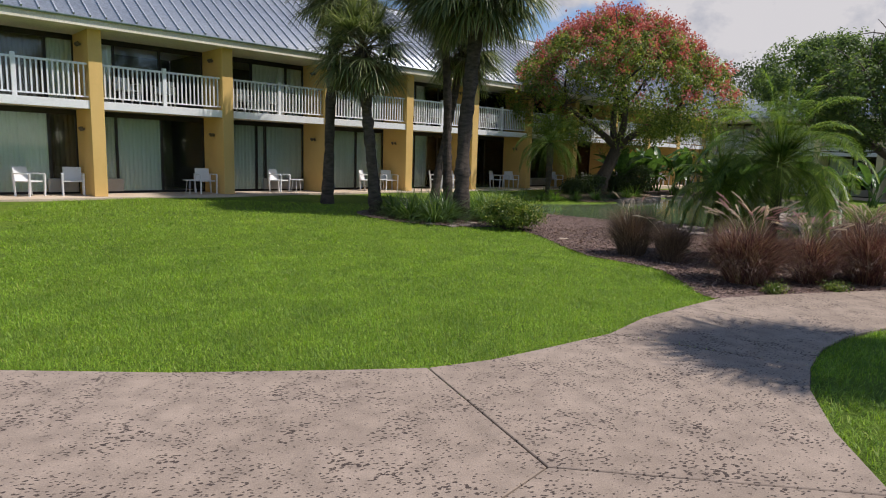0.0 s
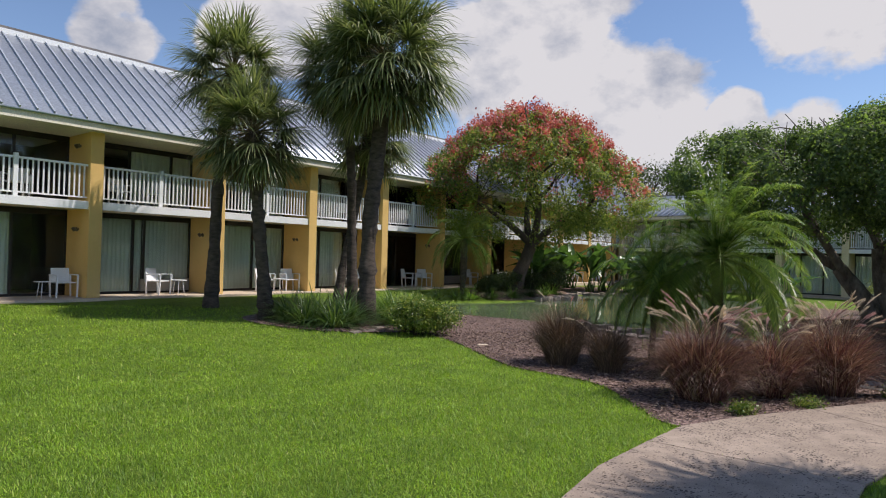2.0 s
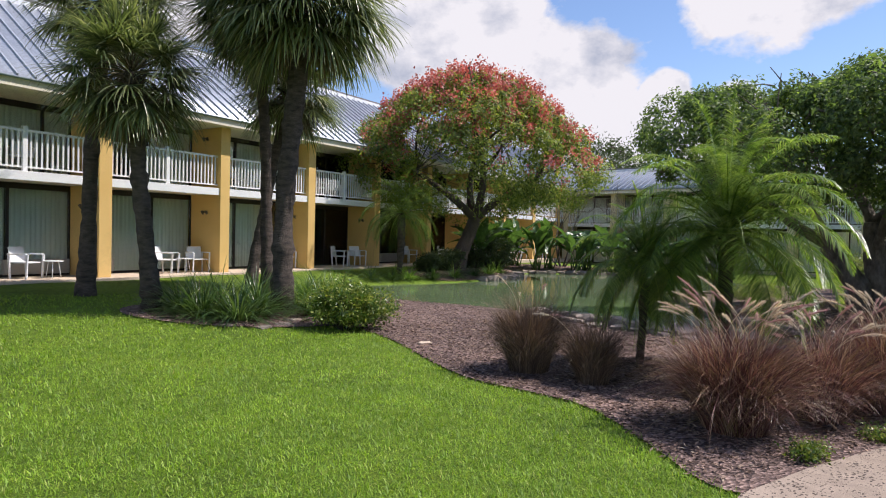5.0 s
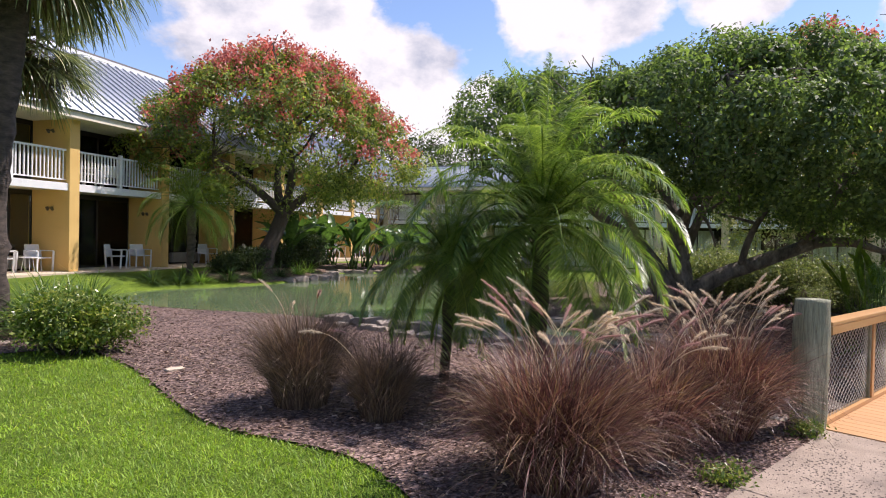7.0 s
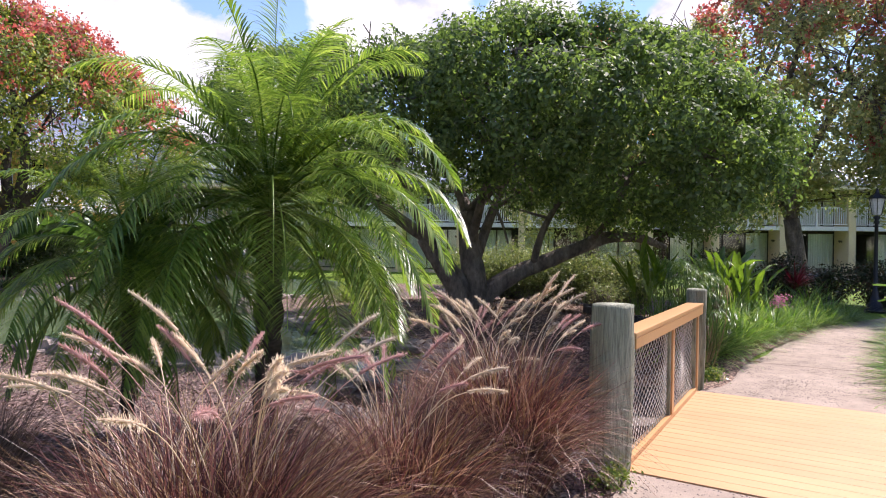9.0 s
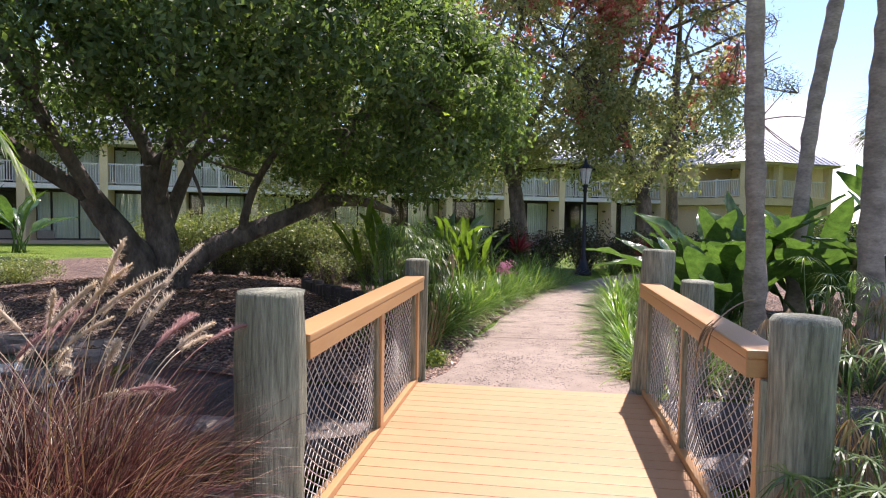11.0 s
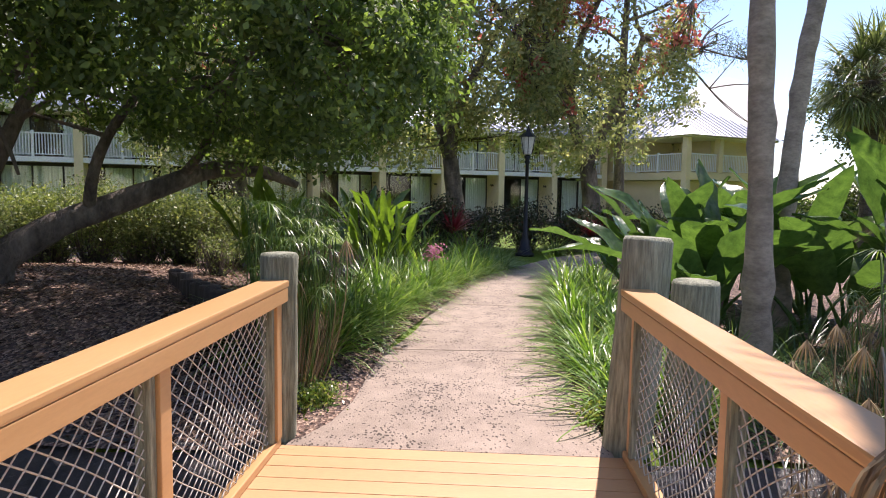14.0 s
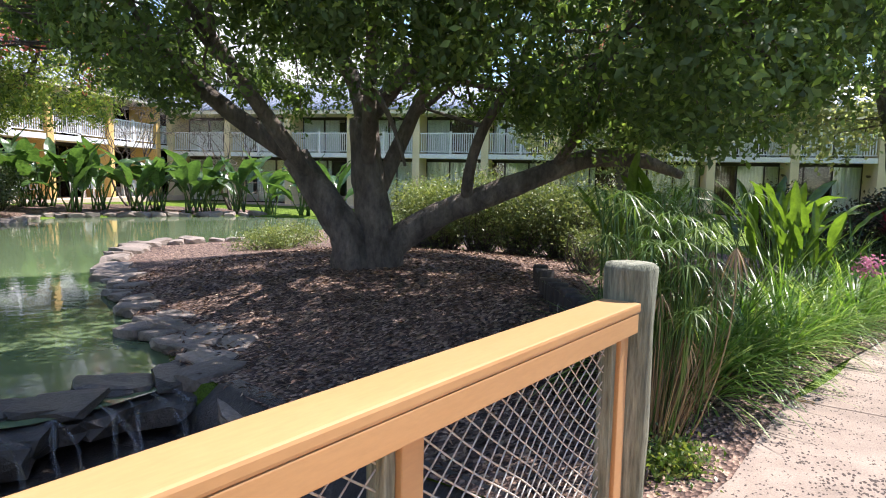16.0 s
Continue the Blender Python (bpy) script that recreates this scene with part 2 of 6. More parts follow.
BRONZE = surf("bronze_frame", (0.025, 0.02, 0.018), (0.04, 0.033, 0.03), 2, 60, 0.45, 0.5, 0.05, 0.002)
CURTAIN = surf("sheer_curtain", (0.80, 0.79, 0.73), (0.89, 0.87, 0.82), 3, 90, 0.9, bump=0.1, dist=0.003)
CURTAIN_DARK = surf("brown_curtain", (0.13, 0.085, 0.055), (0.19, 0.13, 0.085), 3, 90, 0.9, bump=0.1, dist=0.003)
# dark wall tone: the dimness of the unlit rooms is put into the colour
ROOM_SHADE = surf("room_wall", (0.10, 0.09, 0.08), (0.14, 0.125, 0.11), 1, 20, 0.9)
PATIO = surf("patio_concrete", (0.50, 0.40, 0.30), (0.60, 0.49, 0.37), 1.2, 40, 0.9, bump=0.2)
PLASTIC = surf("white_resin", (0.74, 0.75, 0.76), (0.82, 0.82, 0.83), 4, 50, 0.4, bump=0.03, dist=0.001)
UNITMETAL = surf("air_unit_enamel", (0.38, 0.36, 0.33), (0.46, 0.44, 0.40), 3, 50, 0.5, 0.2)
GLASS = glass_mat()
POND = water_mat("pond_water", (0.095, 0.14, 0.068), (0.15, 0.20, 0.105), 0.12)
CREEK = water_mat("creek_water", (0.03, 0.035, 0.03), (0.06, 0.06, 0.05), 0.5)
ROCK = surf("grey_fieldstone", (0.17, 0.14, 0.115), (0.37, 0.30, 0.245), 2.6, 28, 0.85, bump=0.7, dist=0.03, per_object=0.25)
ROCK_WET = surf("wet_dark_stone", (0.03, 0.027, 0.025), (0.085, 0.07, 0.06), 3, 30, 0.35, bump=0.7, dist=0.03, per_object=0.2)
DECK = surf("orange_deck_paint", (0.46, 0.245, 0.105), (0.52, 0.295, 0.135), 0.8, 24, 0.5, bump=0.10, dist=0.003, stretch=(4, 1, 1), per_object=0.05, grain_k=0.10)
RAILPAINT = surf("orange_rail_paint", (0.48, 0.255, 0.10), (0.54, 0.305, 0.13), 1.5, 26, 0.38, bump=0.06, dist=0.002, stretch=(0.6, 3, 3), grain_k=0.09)
LOG = surf("weathered_log", (0.15, 0.16, 0.105), (0.41, 0.41, 0.30), 2.4, 20, 0.9, bump=1.0, dist=0.018, stretch=(3, 3, 0.28), grain_k=0.7)
LOGDARK = surf("dark_rotten_log", (0.035, 0.028, 0.024), (0.09, 0.072, 0.06), 4, 24, 0.9, bump=0.7, dist=0.012, stretch=(3, 3, 0.4))
CORD = surf("cream_cord", (0.50, 0.47, 0.41), (0.64, 0.60, 0.53), 5, 60, 0.8)
BLACKIRON = surf("black_iron", (0.012, 0.013, 0.016), (0.025, 0.027, 0.032), 3, 40, 0.4, 0.6, 0.06, 0.002)
LANTERN = surf("frosted_glass", (0.55, 0.56, 0.55), (0.66, 0.66, 0.64), 5, 40, 0.25)
BARK = surf("grey_bark", (0.07, 0.056, 0.045), (0.26, 0.21, 0.17), 4.5, 20, 0.9, bump=1.0, dist=0.06, stretch=(1, 1, 0.5), grain_k=0.5)
BARKDARK = surf("dark_bark", (0.045, 0.034, 0.028), (0.10, 0.078, 0.062), 2.5, 22, 0.9, bump=0.8, dist=0.03, stretch=(1, 1, 0.5))
PALMBARK = surf("palm_bark", (0.035, 0.027, 0.022), (0.125, 0.095, 0.075), 5.0, 16, 0.95, bump=1.0, dist=0.05, stretch=(1, 1, 2.5))
PALMBARK_PALE = surf("pale_palm_bark", (0.20, 0.165, 0.135), (0.40, 0.335, 0.275), 3.5, 20, 0.9, bump=0.6, dist=0.02, stretch=(1, 1, 2.0))
SABAL = leafy("sabal_fronds", [(0, (0.06, 0.085, 0.035)), (0.5, (0.15, 0.19, 0.085)), (0.85, (0.27, 0.30, 0.16)), (1, (0.42, 0.42, 0.27))], 0.32, 0.36, (1.3, 1.4, 0.7))
SABALDEAD = leafy("dry_fronds", [(0, (0.09, 0.065, 0.04)), (1, (0.22, 0.17, 0.10))], 0.15, 0.7)
PHOENIX = leafy("date_palm_leaflets", [(0, (0.07, 0.135, 0.03)), (0.6, (0.15, 0.24, 0.05)), (1, (0.32, 0.40, 0.13))], 0.46, 0.36)
FICUS = leafy("glossy_leaves", [(0, (0.072, 0.112, 0.05)), (0.7, (0.13, 0.192, 0.075)), (0.95, (0.19, 0.27, 0.09)), (1, (0.31, 0.40, 0.11))], 0.48, 0.58, (1.55, 1.68, 0.8))
REDLEAF = leafy("rain_tree_leaves", [(0, (0.075, 0.12, 0.035)), (0.55, (0.175, 0.24, 0.065)), (1, (0.34, 0.36, 0.11))], 0.55, 0.5)
REDPOD = leafy("rain_tree_pods", [(0, (0.42, 0.11, 0.105)), (0.6, (0.56, 0.19, 0.17)), (1, (0.66, 0.36, 0.30))], 0.4, 0.6, (1.4, 0.9, 0.8))
RAINFAR = leafy("airy_tree_leaves", [(0, (0.19, 0.22, 0.12)), (0.6, (0.31, 0.35, 0.19)), (1, (0.48, 0.45, 0.27))], 0.6, 0.5, (1.5, 1.5, 0.95))
DARKLEAF = leafy("far_tree_leaves", [(0, (0.025, 0.045, 0.018)), (1, (0.085, 0.12, 0.045))], 0.3, 0.5)


# ---- mesh helpers ----
def np_mesh(name, verts, quads=None, tris=None, smooth=False):
    me = bpy.data.meshes.new(name)
    verts = np.asarray(verts, np.float32).reshape(-1, 3)
    quads = np.zeros((0, 4), np.int32) if quads is None else np.asarray(quads, np.int32).reshape(-1, 4)
    tris = np.zeros((0, 3), np.int32) if tris is None else np.asarray(tris, np.int32).reshape(-1, 3)
    loops = np.concatenate([quads.ravel(), tris.ravel()])
    counts = np.concatenate([np.full(len(quads), 4), np.full(len(tris), 3)]).astype(np.int32)
    me.vertices.add(len(verts))
    me.vertices.foreach_set("co", verts.ravel())
    me.loops.add(len(loops))
    me.loops.foreach_set("vertex_index", loops.astype(np.int32))
    me.polygons.add(len(counts))
    me.polygons.foreach_set("loop_start", np.concatenate([[0], np.cumsum(counts)[:-1]]).astype(np.int32))
    me.polygons.foreach_set("loop_total", counts)
    if smooth:
        me.polygons.foreach_set("use_smooth", np.ones(len(counts), bool))
    me.update(calc_edges=True)
    me.validate()
    return me


def bm_mesh(name, bm, smooth=False):
    me = bpy.data.meshes.new(name)
    bmesh.ops.recalc_face_normals(bm, faces=bm.faces)
    bm.to_mesh(me)
    bm.free()
    if smooth:
        for p in me.polygons:
            p.use_smooth = True
    return me


def thing(name, at, label, category, group="", kind=""):
    """An empty at the thing's base that parents its parts."""
    ob = new(name)
    ob.empty_display_size = 0.2
    ob.matrix_basis = at if isinstance(at, Matrix) else Matrix.Translation(at)
    return tagged(ob, label, category, group, kind)


def part(name, me, material, parent=None, label="", at=None):
    ob = new(name, me)
    if material and not me.materials:
        me.materials.append(material)
    if parent:
        ob.parent = parent
    if at is not None:
        ob.matrix_basis = at if isinstance(at, Matrix) else Matrix.Translation(at)
    return tagged(ob, label)


def box_bm(bm, x0, x1, y0, y1, z0, z1, bevel=0.0):
    ret = bmesh.ops.create_cube(bm, size=1.0, matrix=Matrix.Translation(((x0 + x1) / 2, (y0 + y1) / 2, (z0 + z1) / 2)) @ Matrix.Diagonal((x1 - x0, y1 - y0, z1 - z0, 1)))
    if bevel:
        edges = {e for v in ret["verts"] for e in v.link_edges}
        bmesh.ops.bevel(bm, geom=list(edges), offset=bevel, segments=2, affect="EDGES", profile=0.6)


def box(name, x0, x1, y0, y1, z0, z1, bevel=0.0):
    bm = bmesh.new()
    box_bm(bm, x0, x1, y0, y1, z0, z1, bevel)
    return bm_mesh(name, bm)


def tube_data(points, radii, sides=8, base=0, wobble=0.0, rng=None):
    """Vertices and quads of a tapered tube along points, closed at its end."""
    pts = np.asarray(points, float)
    rad = np.broadcast_to(np.asarray(radii, float), (len(pts),))
    tan = np.gradient(pts, axis=0)
    tan /= np.linalg.norm(tan, axis=1)[:, None] + 1e-9
    ref = np.array([1.0, 0.0, 0.0]) if abs(tan[:, 0]).mean() < 0.8 else np.array([0.0, 1.0, 0.0])
    a = np.cross(tan, ref)
    a /= np.linalg.norm(a, axis=1)[:, None]
    b = np.cross(tan, a)
    ang = np.linspace(0, 2 * np.pi, sides, endpoint=False)
    r = rad[:, None] * np.ones(sides)
    if wobble and rng is not None:
        r = r * (1 + wobble * rng.standard_normal(r.shape))
    v = pts[:, None] + r[..., None] * (np.cos(ang)[None, :, None] * a[:, None] + np.sin(ang)[None, :, None] * b[:, None])
    k = len(pts)
    i, j = np.meshgrid(np.arange(k - 1), np.arange(sides), indexing="ij")
    q = np.stack([i * sides + j, i * sides + (j + 1) % sides, (i + 1) * sides + (j + 1) % sides, (i + 1) * sides + j], -1).reshape(-1, 4)
    cap = np.array([[(k - 1) * sides + m, (k - 1) * sides + m + 1, (k - 1) * sides + sides - 2 - m, (k - 1) * sides + sides - 1 - m] for m in range(sides // 2 - 1)]) if sides >= 4 else np.zeros((0, 4), int)
    if len(cap):
        cap0 = cap - (k - 1) * sides
        q = np.concatenate([q, cap, cap0[:, ::-1]])
    return v.reshape(-1, 3), q + base


def tube(name, points, radii, sides=8, wobble=0.0, rng=None):
    v, q = tube_data(points, radii, sides, 0, wobble, rng)
    return np_mesh(name, v, q, smooth=True)


def curve_pts(p0, p1, sag, n=8):
    """Points from p0 to p1, bent by the vector sag in the middle."""
    t = np.linspace(0, 1, n)[:, None]
    return np.asarray(p0) * (1 - t) + np.asarray(p1) * t + np.asarray(sag) * 4 * t * (1 - t)


def unit(v):
    return v / (np.linalg.norm(v, axis=-1, keepdims=True) + 1e-9)


def leaf_data(pts, size, aspect, rng, up=0.3, axis=None, droop=0.0):
    """A folded, pointed leaf at every point: six corners and two quads along its length."""
    n = len(pts)
    d = unit(rng.standard_normal((n, 3)) + (0 if axis is None else axis) + np.array([0, 0, -droop]))
    nor = unit(np.cross(d, rng.standard_normal((n, 3))) + np.array([0, 0, up]))
    side = unit(np.cross(d, nor))
    s = (size * rng.uniform(0.6, 1.3, n))[:, None]
    w = s * aspect
    mid = pts + d * s * 0.5
    tip = pts + d * s - nor * s * 0.12
    v = np.stack([pts, mid + side * w * 0.5 + nor * w * 0.15, tip, mid - side * w * 0.5 + nor * w * 0.15], 1).reshape(-1, 3)
    q = np.arange(n * 4).reshape(n, 4)
    return v, q


def leaf_facing(pts, out, size, aspect, rng, loose=0.4):
    """Pointed leaves that lie roughly square to the outward directions given, as on the skin of a crown."""
    n = len(pts)
    nor = unit(out + loose * rng.standard_normal((n, 3)) + np.array([0, 0, 0.25]))
    d = unit(np.cross(nor, rng.standard_normal((n, 3))) + 0.35 * out)
    side = unit(np.cross(d, nor))
    s = (size * rng.uniform(0.6, 1.3, n))[:, None]
    w = s * aspect
    mid = pts + d * s * 0.5
    tip = pts + d * s - nor * s * 0.15
    v = np.stack([pts, mid + side * w * 0.5 + nor * w * 0.15, tip, mid - side * w * 0.5 + nor * w * 0.15], 1).reshape(-1, 3)
    return v, np.arange(n * 4).reshape(n, 4)


def strap_data(base, direction, length, width, rng, droop, steps=4, curl=0.0, late=0.0):
    """Arching strap blades: base points, first directions, lengths, widths. late: how far the droop waits for the outer end."""
    n = len(base)
    d = unit(np.asarray(direction, float))
    side = unit(np.cross(d, np.array([0, 0, 1.0])) + 0.01 * rng.standard_normal((n, 3)))
    pos, rows = np.array(base, float), []
    step = (length / steps)[:, None]
    for k in range(steps + 1):
        w = (width * (1.0 if k < steps * 0.5 else 1.15 - (k / steps) ** 2))[:, None] * 0.5
        w = np.maximum(w, 0.0006)
        rows.append(np.stack([pos - side * w, pos + side * w], 1))
        d = unit(d + np.array([0, 0, -1.0]) * np.asarray(droop)[..., None] * (1 - late + late * 2.2 * k / steps) / steps + curl * side / steps)
        pos = pos + d * step
    v = np.stack(rows, 1).reshape(-1, 3)
    m = (steps + 1) * 2
    q = np.concatenate([np.arange(n)[:, None] * m + np.array([2 * k, 2 * k + 1, 2 * k + 3, 2 * k + 2]) for k in range(steps)])
    return v, q


def join(*data):
    vs, qs, off = [], [], 0
    for v, q in data:
        vs.append(v)
        qs.append(np.asarray(q) + off)
        off += len(v)
    return np.concatenate(vs), np.concatenate(qs)


# ---- the lie of the land ----
C1, U, NRM, BAY, Z0 = np.array([-2.63, 21.29]), np.array([0.866, 0.5]), np.array([0.5, -0.866]), 3.9, 0.42
POND_EDGE = [(7.1, 20.3), (7.9, 18.4), (9.0, 17.1), (9.7, 15.4), (9.9, 13.6), (10.2, 12.0), (10.7, 10.1), (12.4, 10.0), (12.7, 11.0), (13.15, 12.5), (13.9, 14.4), (14.8, 16.5),
             (16.3, 18.5), (18.7, 18.1), (21, 19), (24.5, 21), (26, 24), (25, 26.5), (21.5, 28.3), (18.5, 29.6), (16.8, 27), (14, 25.2), (12, 24.4), (8.4, 24.2), (7.0, 22.5)]
CREEK_EDGE = [(9.75, 10.4), (12.3, 10.4), (12.25, 7), (12.3, 4), (12.8, -8), (8.9, -8), (9.7, 4), (9.7, 7)]


def smoothstep(a, b, v):
    t = np.clip((v - a) / (b - a), 0, 1)
    return t * t * (3 - 2 * t)


def rounded(poly, times=2):
    p = np.asarray(poly, float)
    for _ in range(times):
        q = np.roll(p, -1, 0)
        p = np.stack([0.75 * p + 0.25 * q, 0.25 * p + 0.75 * q], 1).reshape(-1, 2)
    return p


def inside(poly, x, y):
    """Signed distance to a polygon's edge, positive inside."""
    p = np.asarray(poly, float)
    q = np.roll(p, -1, 0)
    pts = np.stack([np.ravel(x), np.ravel(y)], 1)
    best = np.full(len(pts), 1e9)
    odd = np.zeros(len(pts), bool)
    for (ax, ay), (bx, by) in zip(p, q):
        e = np.array([bx - ax, by - ay])
        w = pts - (ax, ay)
        t = np.clip(w @ e / (e @ e + 1e-12), 0, 1)
        best = np.minimum(best, np.hypot(*(w - t[:, None] * e).T))
        if ay != by:
            cross = ((ay > pts[:, 1]) != (by > pts[:, 1])) & (pts[:, 0] < (bx - ax) * (pts[:, 1] - ay) / (by - ay) + ax)
            odd ^= cross
    return np.where(odd, best, -best).reshape(np.shape(x))


POND_SHAPE = rounded(POND_EDGE)


def land(x, y):
    x, y = np.asarray(x, float), np.asarray(y, float)
    s = (x - C1[0]) * NRM[0] + (y - C1[1]) * NRM[1]
    z = 0.36 * (1 - smoothstep(0.0, 11.5, s)) * (1 - smoothstep(16, 30, x) * 0.6)
    z = z + 0.40 * np.exp(-((x - 16.6) ** 2 + (y - 11.8) ** 2) / (2 * 2.5 ** 2))
    z = z + 0.22 * np.exp(-((x - 15.3) ** 2 + (y - 9.0) ** 2) / (2 * 0.9 ** 2))
    z = z + 0.015 * np.sin(1.3 * x + 0.4 * y) * np.sin(0.9 * y - 0.5 * x) * smoothstep(7.0, 9.0, y)
    d = inside(POND_SHAPE, x, y)
    z = z * (1 - smoothstep(-1.6, 0.0, d)) + 0.06 * smoothstep(-1.6, 0.0, d)
    z = z - smoothstep(-0.05, 0.7, d) * (z + 0.6)
    c = inside(CREEK_EDGE, x, y)
    return z - smoothstep(0.0, 0.45, c) * (z + 0.98)


def land1(x, y):
    return float(land(np.array([x]), np.array([y]))[0])


def lines(lo, hi, step, far):
    core = np.arange(lo, hi + step / 2, step)
    grow, out, w = [], hi, step
    while out < far:
        w *= 1.35
        out += w
        grow.append(out)
    left = [lo - (g - hi) for g in grow][::-1]
    return np.concatenate([left, core, grow])


gx, gy = lines(-4, 28, 0.22, 2500), lines(-4, 30, 0.22, 2500)
X, Y = np.meshgrid(gx, gy, indexing="ij")
gi, gj = np.meshgrid(np.arange(len(gx) - 1), np.arange(len(gy) - 1), indexing="ij")
ny = len(gy)
gq = np.stack([gi * ny + gj, (gi + 1) * ny + gj, (gi + 1) * ny + gj + 1, gi * ny + gj + 1], -1).reshape(-1, 4)
ground = part("ground", np_mesh("ground", np.stack([X, Y, land(X, Y)], -1), gq, smooth=True), TURF)
tagged(ground, "green mown lawn and garden ground sloping gently to the pond", "ground", kind="structure")


def draped(name, poly, lift, material, label, category, step=0.3, times=2):
    """A bed that follows the land inside an outline."""
    from mathutils.geometry import delaunay_2d_cdt
    edge = rounded(poly, times)
    lo, hi = edge.min(0), edge.max(0)
    px, py = np.meshgrid(np.arange(lo[0], hi[0], step), np.arange(lo[1], hi[1], step), indexing="ij")
    keep = inside(edge, px, py) > step * 0.4
    pts = [Vector(p) for p in edge] + [Vector(p) for p in np.stack([px[keep], py[keep]], 1)]
    k = len(edge)
    v, _, f, *_ = delaunay_2d_cdt(pts, [(i, (i + 1) % k) for i in range(k)], [], 1, 1e-5)
    vx, vy = np.array([p.x for p in v]), np.array([p.y for p in v])
    me = np_mesh(name, np.stack([vx, vy, land(vx, vy) + lift], 1), tris=[t for t in f if len(t) == 3], smooth=True)
    return tagged(part(name, me, material), label, category, kind="structure")


BED_WEST = [(2.6, 18.6), (1.2, 17.6), (1.2, 16.4), (2.6, 15.2), (4.3, 14.7), (5.1, 15.0), (5.35, 13.4), (5.2, 11.7), (5.1, 10.3), (5.55, 9.2), (5.65, 8.6), (5.4, 7.6), (5.0, 6.5), (5.6, 6.4), (7.4, 6.5),
            (9.6, 6.6), (9.9, 8.0), (10.4, 9.8), (10.2, 11.9), (9.9, 13.6), (9.7, 15.4), (9.0, 17.1), (7.9, 18.4), (7.1, 20.2), (6.6, 21.0), (5.6, 19.2)]
BED_EAST = [(12.3, 9.9), (12.2, 7.5), (12.4, 6.5), (14.6, 6.5), (16.0, 6.3), (19.1, 5.7), (20.8, 5.2), (22, 6.4), (25.5, 10), (27, 15), (26, 20), (24.5, 20.7), (21, 18.8), (18.7, 18.0), (16.3, 18.4),
            (14.8, 16.4), (13.9, 14.4), (13.15, 12.5), (12.7, 11.0)]
BED_SOUTH = [(12.3, 5.1), (14.9, 5.1), (17.3, 4.9), (19.6, 4.6), (22.8, 3.2), (24.5, 0.5), (23, -6), (13.0, -7), (12.5, 0)]
BED_FAR = [(12.0, 24.5), (14, 25.3), (16.8, 27.1), (18.5, 29.8), (21.5, 28.5), (25.2, 26.6), (27.5, 29), (24, 34), (18, 32), (13.5, 29.5), (10.5, 26.0)]
draped("mulch_bed", BED_WEST, 0.022, MULCH, "grey-brown shredded wood mulch beside the lawn and pond", "mulch")
draped("mulch_bed", BED_EAST, 0.022, MULCH_DARK, "dark bark mulch mound under the spreading tree", "mulch")
draped("mulch_bed", BED_SOUTH, 0.022, MULCH_DARK, "dark bark mulch beside the concrete path", "mulch")
draped("mulch_bed", BED_FAR, 0.022, MULCH_DARK, "dark mulch on the far bank of the pond", "mulch")


def flat(name, poly, z, material, label, category):
    bm = bmesh.new()
    f = bm.faces.new([bm.verts.new((x, y, z)) for x, y in poly])
    bmesh.ops.triangulate(bm, faces=[f])
    return tagged(part(name, bm_mesh(name, bm), material), label, category, kind="structure")


big_pond = np.asarray(POND_SHAPE)
centre = big_pond.mean(0)
flat("water", centre + (big_pond - centre) * 1.012, 0.015, POND, "still murky green pond water reflecting trees", "pond")
flat("creek_water", [(9.9, 9.9), (12.2, 9.9), (12.2, -7.5), (9.7, -7.5)], -0.80, CREEK, "dark shallow creek water under the footbridge", "creek")

# ---- concrete path, slab by slab ----
SLABS = [
    [(-10, 8), (-6, 5.95), (-2.89, 4.68), (-1.56, 4.42), (-0.18, 4.28), (0.58, 4.22), (0.92, 2.35), (-0.9, 1.0), (-3, 1.0), (-6, 2.4), (-10, 4.6)],
    [(0.58, 4.22), (1.2, 4.36), (1.74, 4.58), (2.74, 5.02), (4.1, 3.72), (3.63, 3.22), (3.14, 2.48), (2.75, 1.68), (0.92, 2.35)],
    [(0.92, 2.35), (2.75, 1.68), (2.4, 0.5), (2.2, -4), (-2.8, -4), (-1.5, -0.5), (-0.9, 1.0)],
    [(2.74, 5.02), (3.48, 5.6), (4.41, 6.1), (5.34, 4.55), (4.7, 4.2), (4.1, 3.72)],
    [(4.41, 6.1), (5.14, 6.47), (6.08, 6.6), (7.35, 6.67), (7.35, 4.85), (6.2, 4.82), (5.34, 4.55)],
    [(7.35, 6.67), (9.41, 6.74), (9.41, 4.75), (7.35, 4.85)],
    [(12.385, 6.75), (14.75, 6.7), (14.85, 4.85), (12.385, 4.8)],
    [(14.75, 6.7), (16.0, 6.52), (17.4, 6.25), (17.3, 4.65), (14.85, 4.85)],
    [(17.4, 6.25), (19.1, 5.9), (20.2, 5.55), (19.7, 4.4), (17.3, 4.65)],
    [(20.2, 5.55), (21.5, 5.05), (24.3, 3.75), (26.5, 2.0), (30, -2), (28.5, -3), (25.2, 0.9), (23, 3.0), (19.7, 4.4)],
]
footpath = tagged(new("path"), "pale pitted concrete footpath with tooled joints, curving to the bridge", "path", kind="structure")
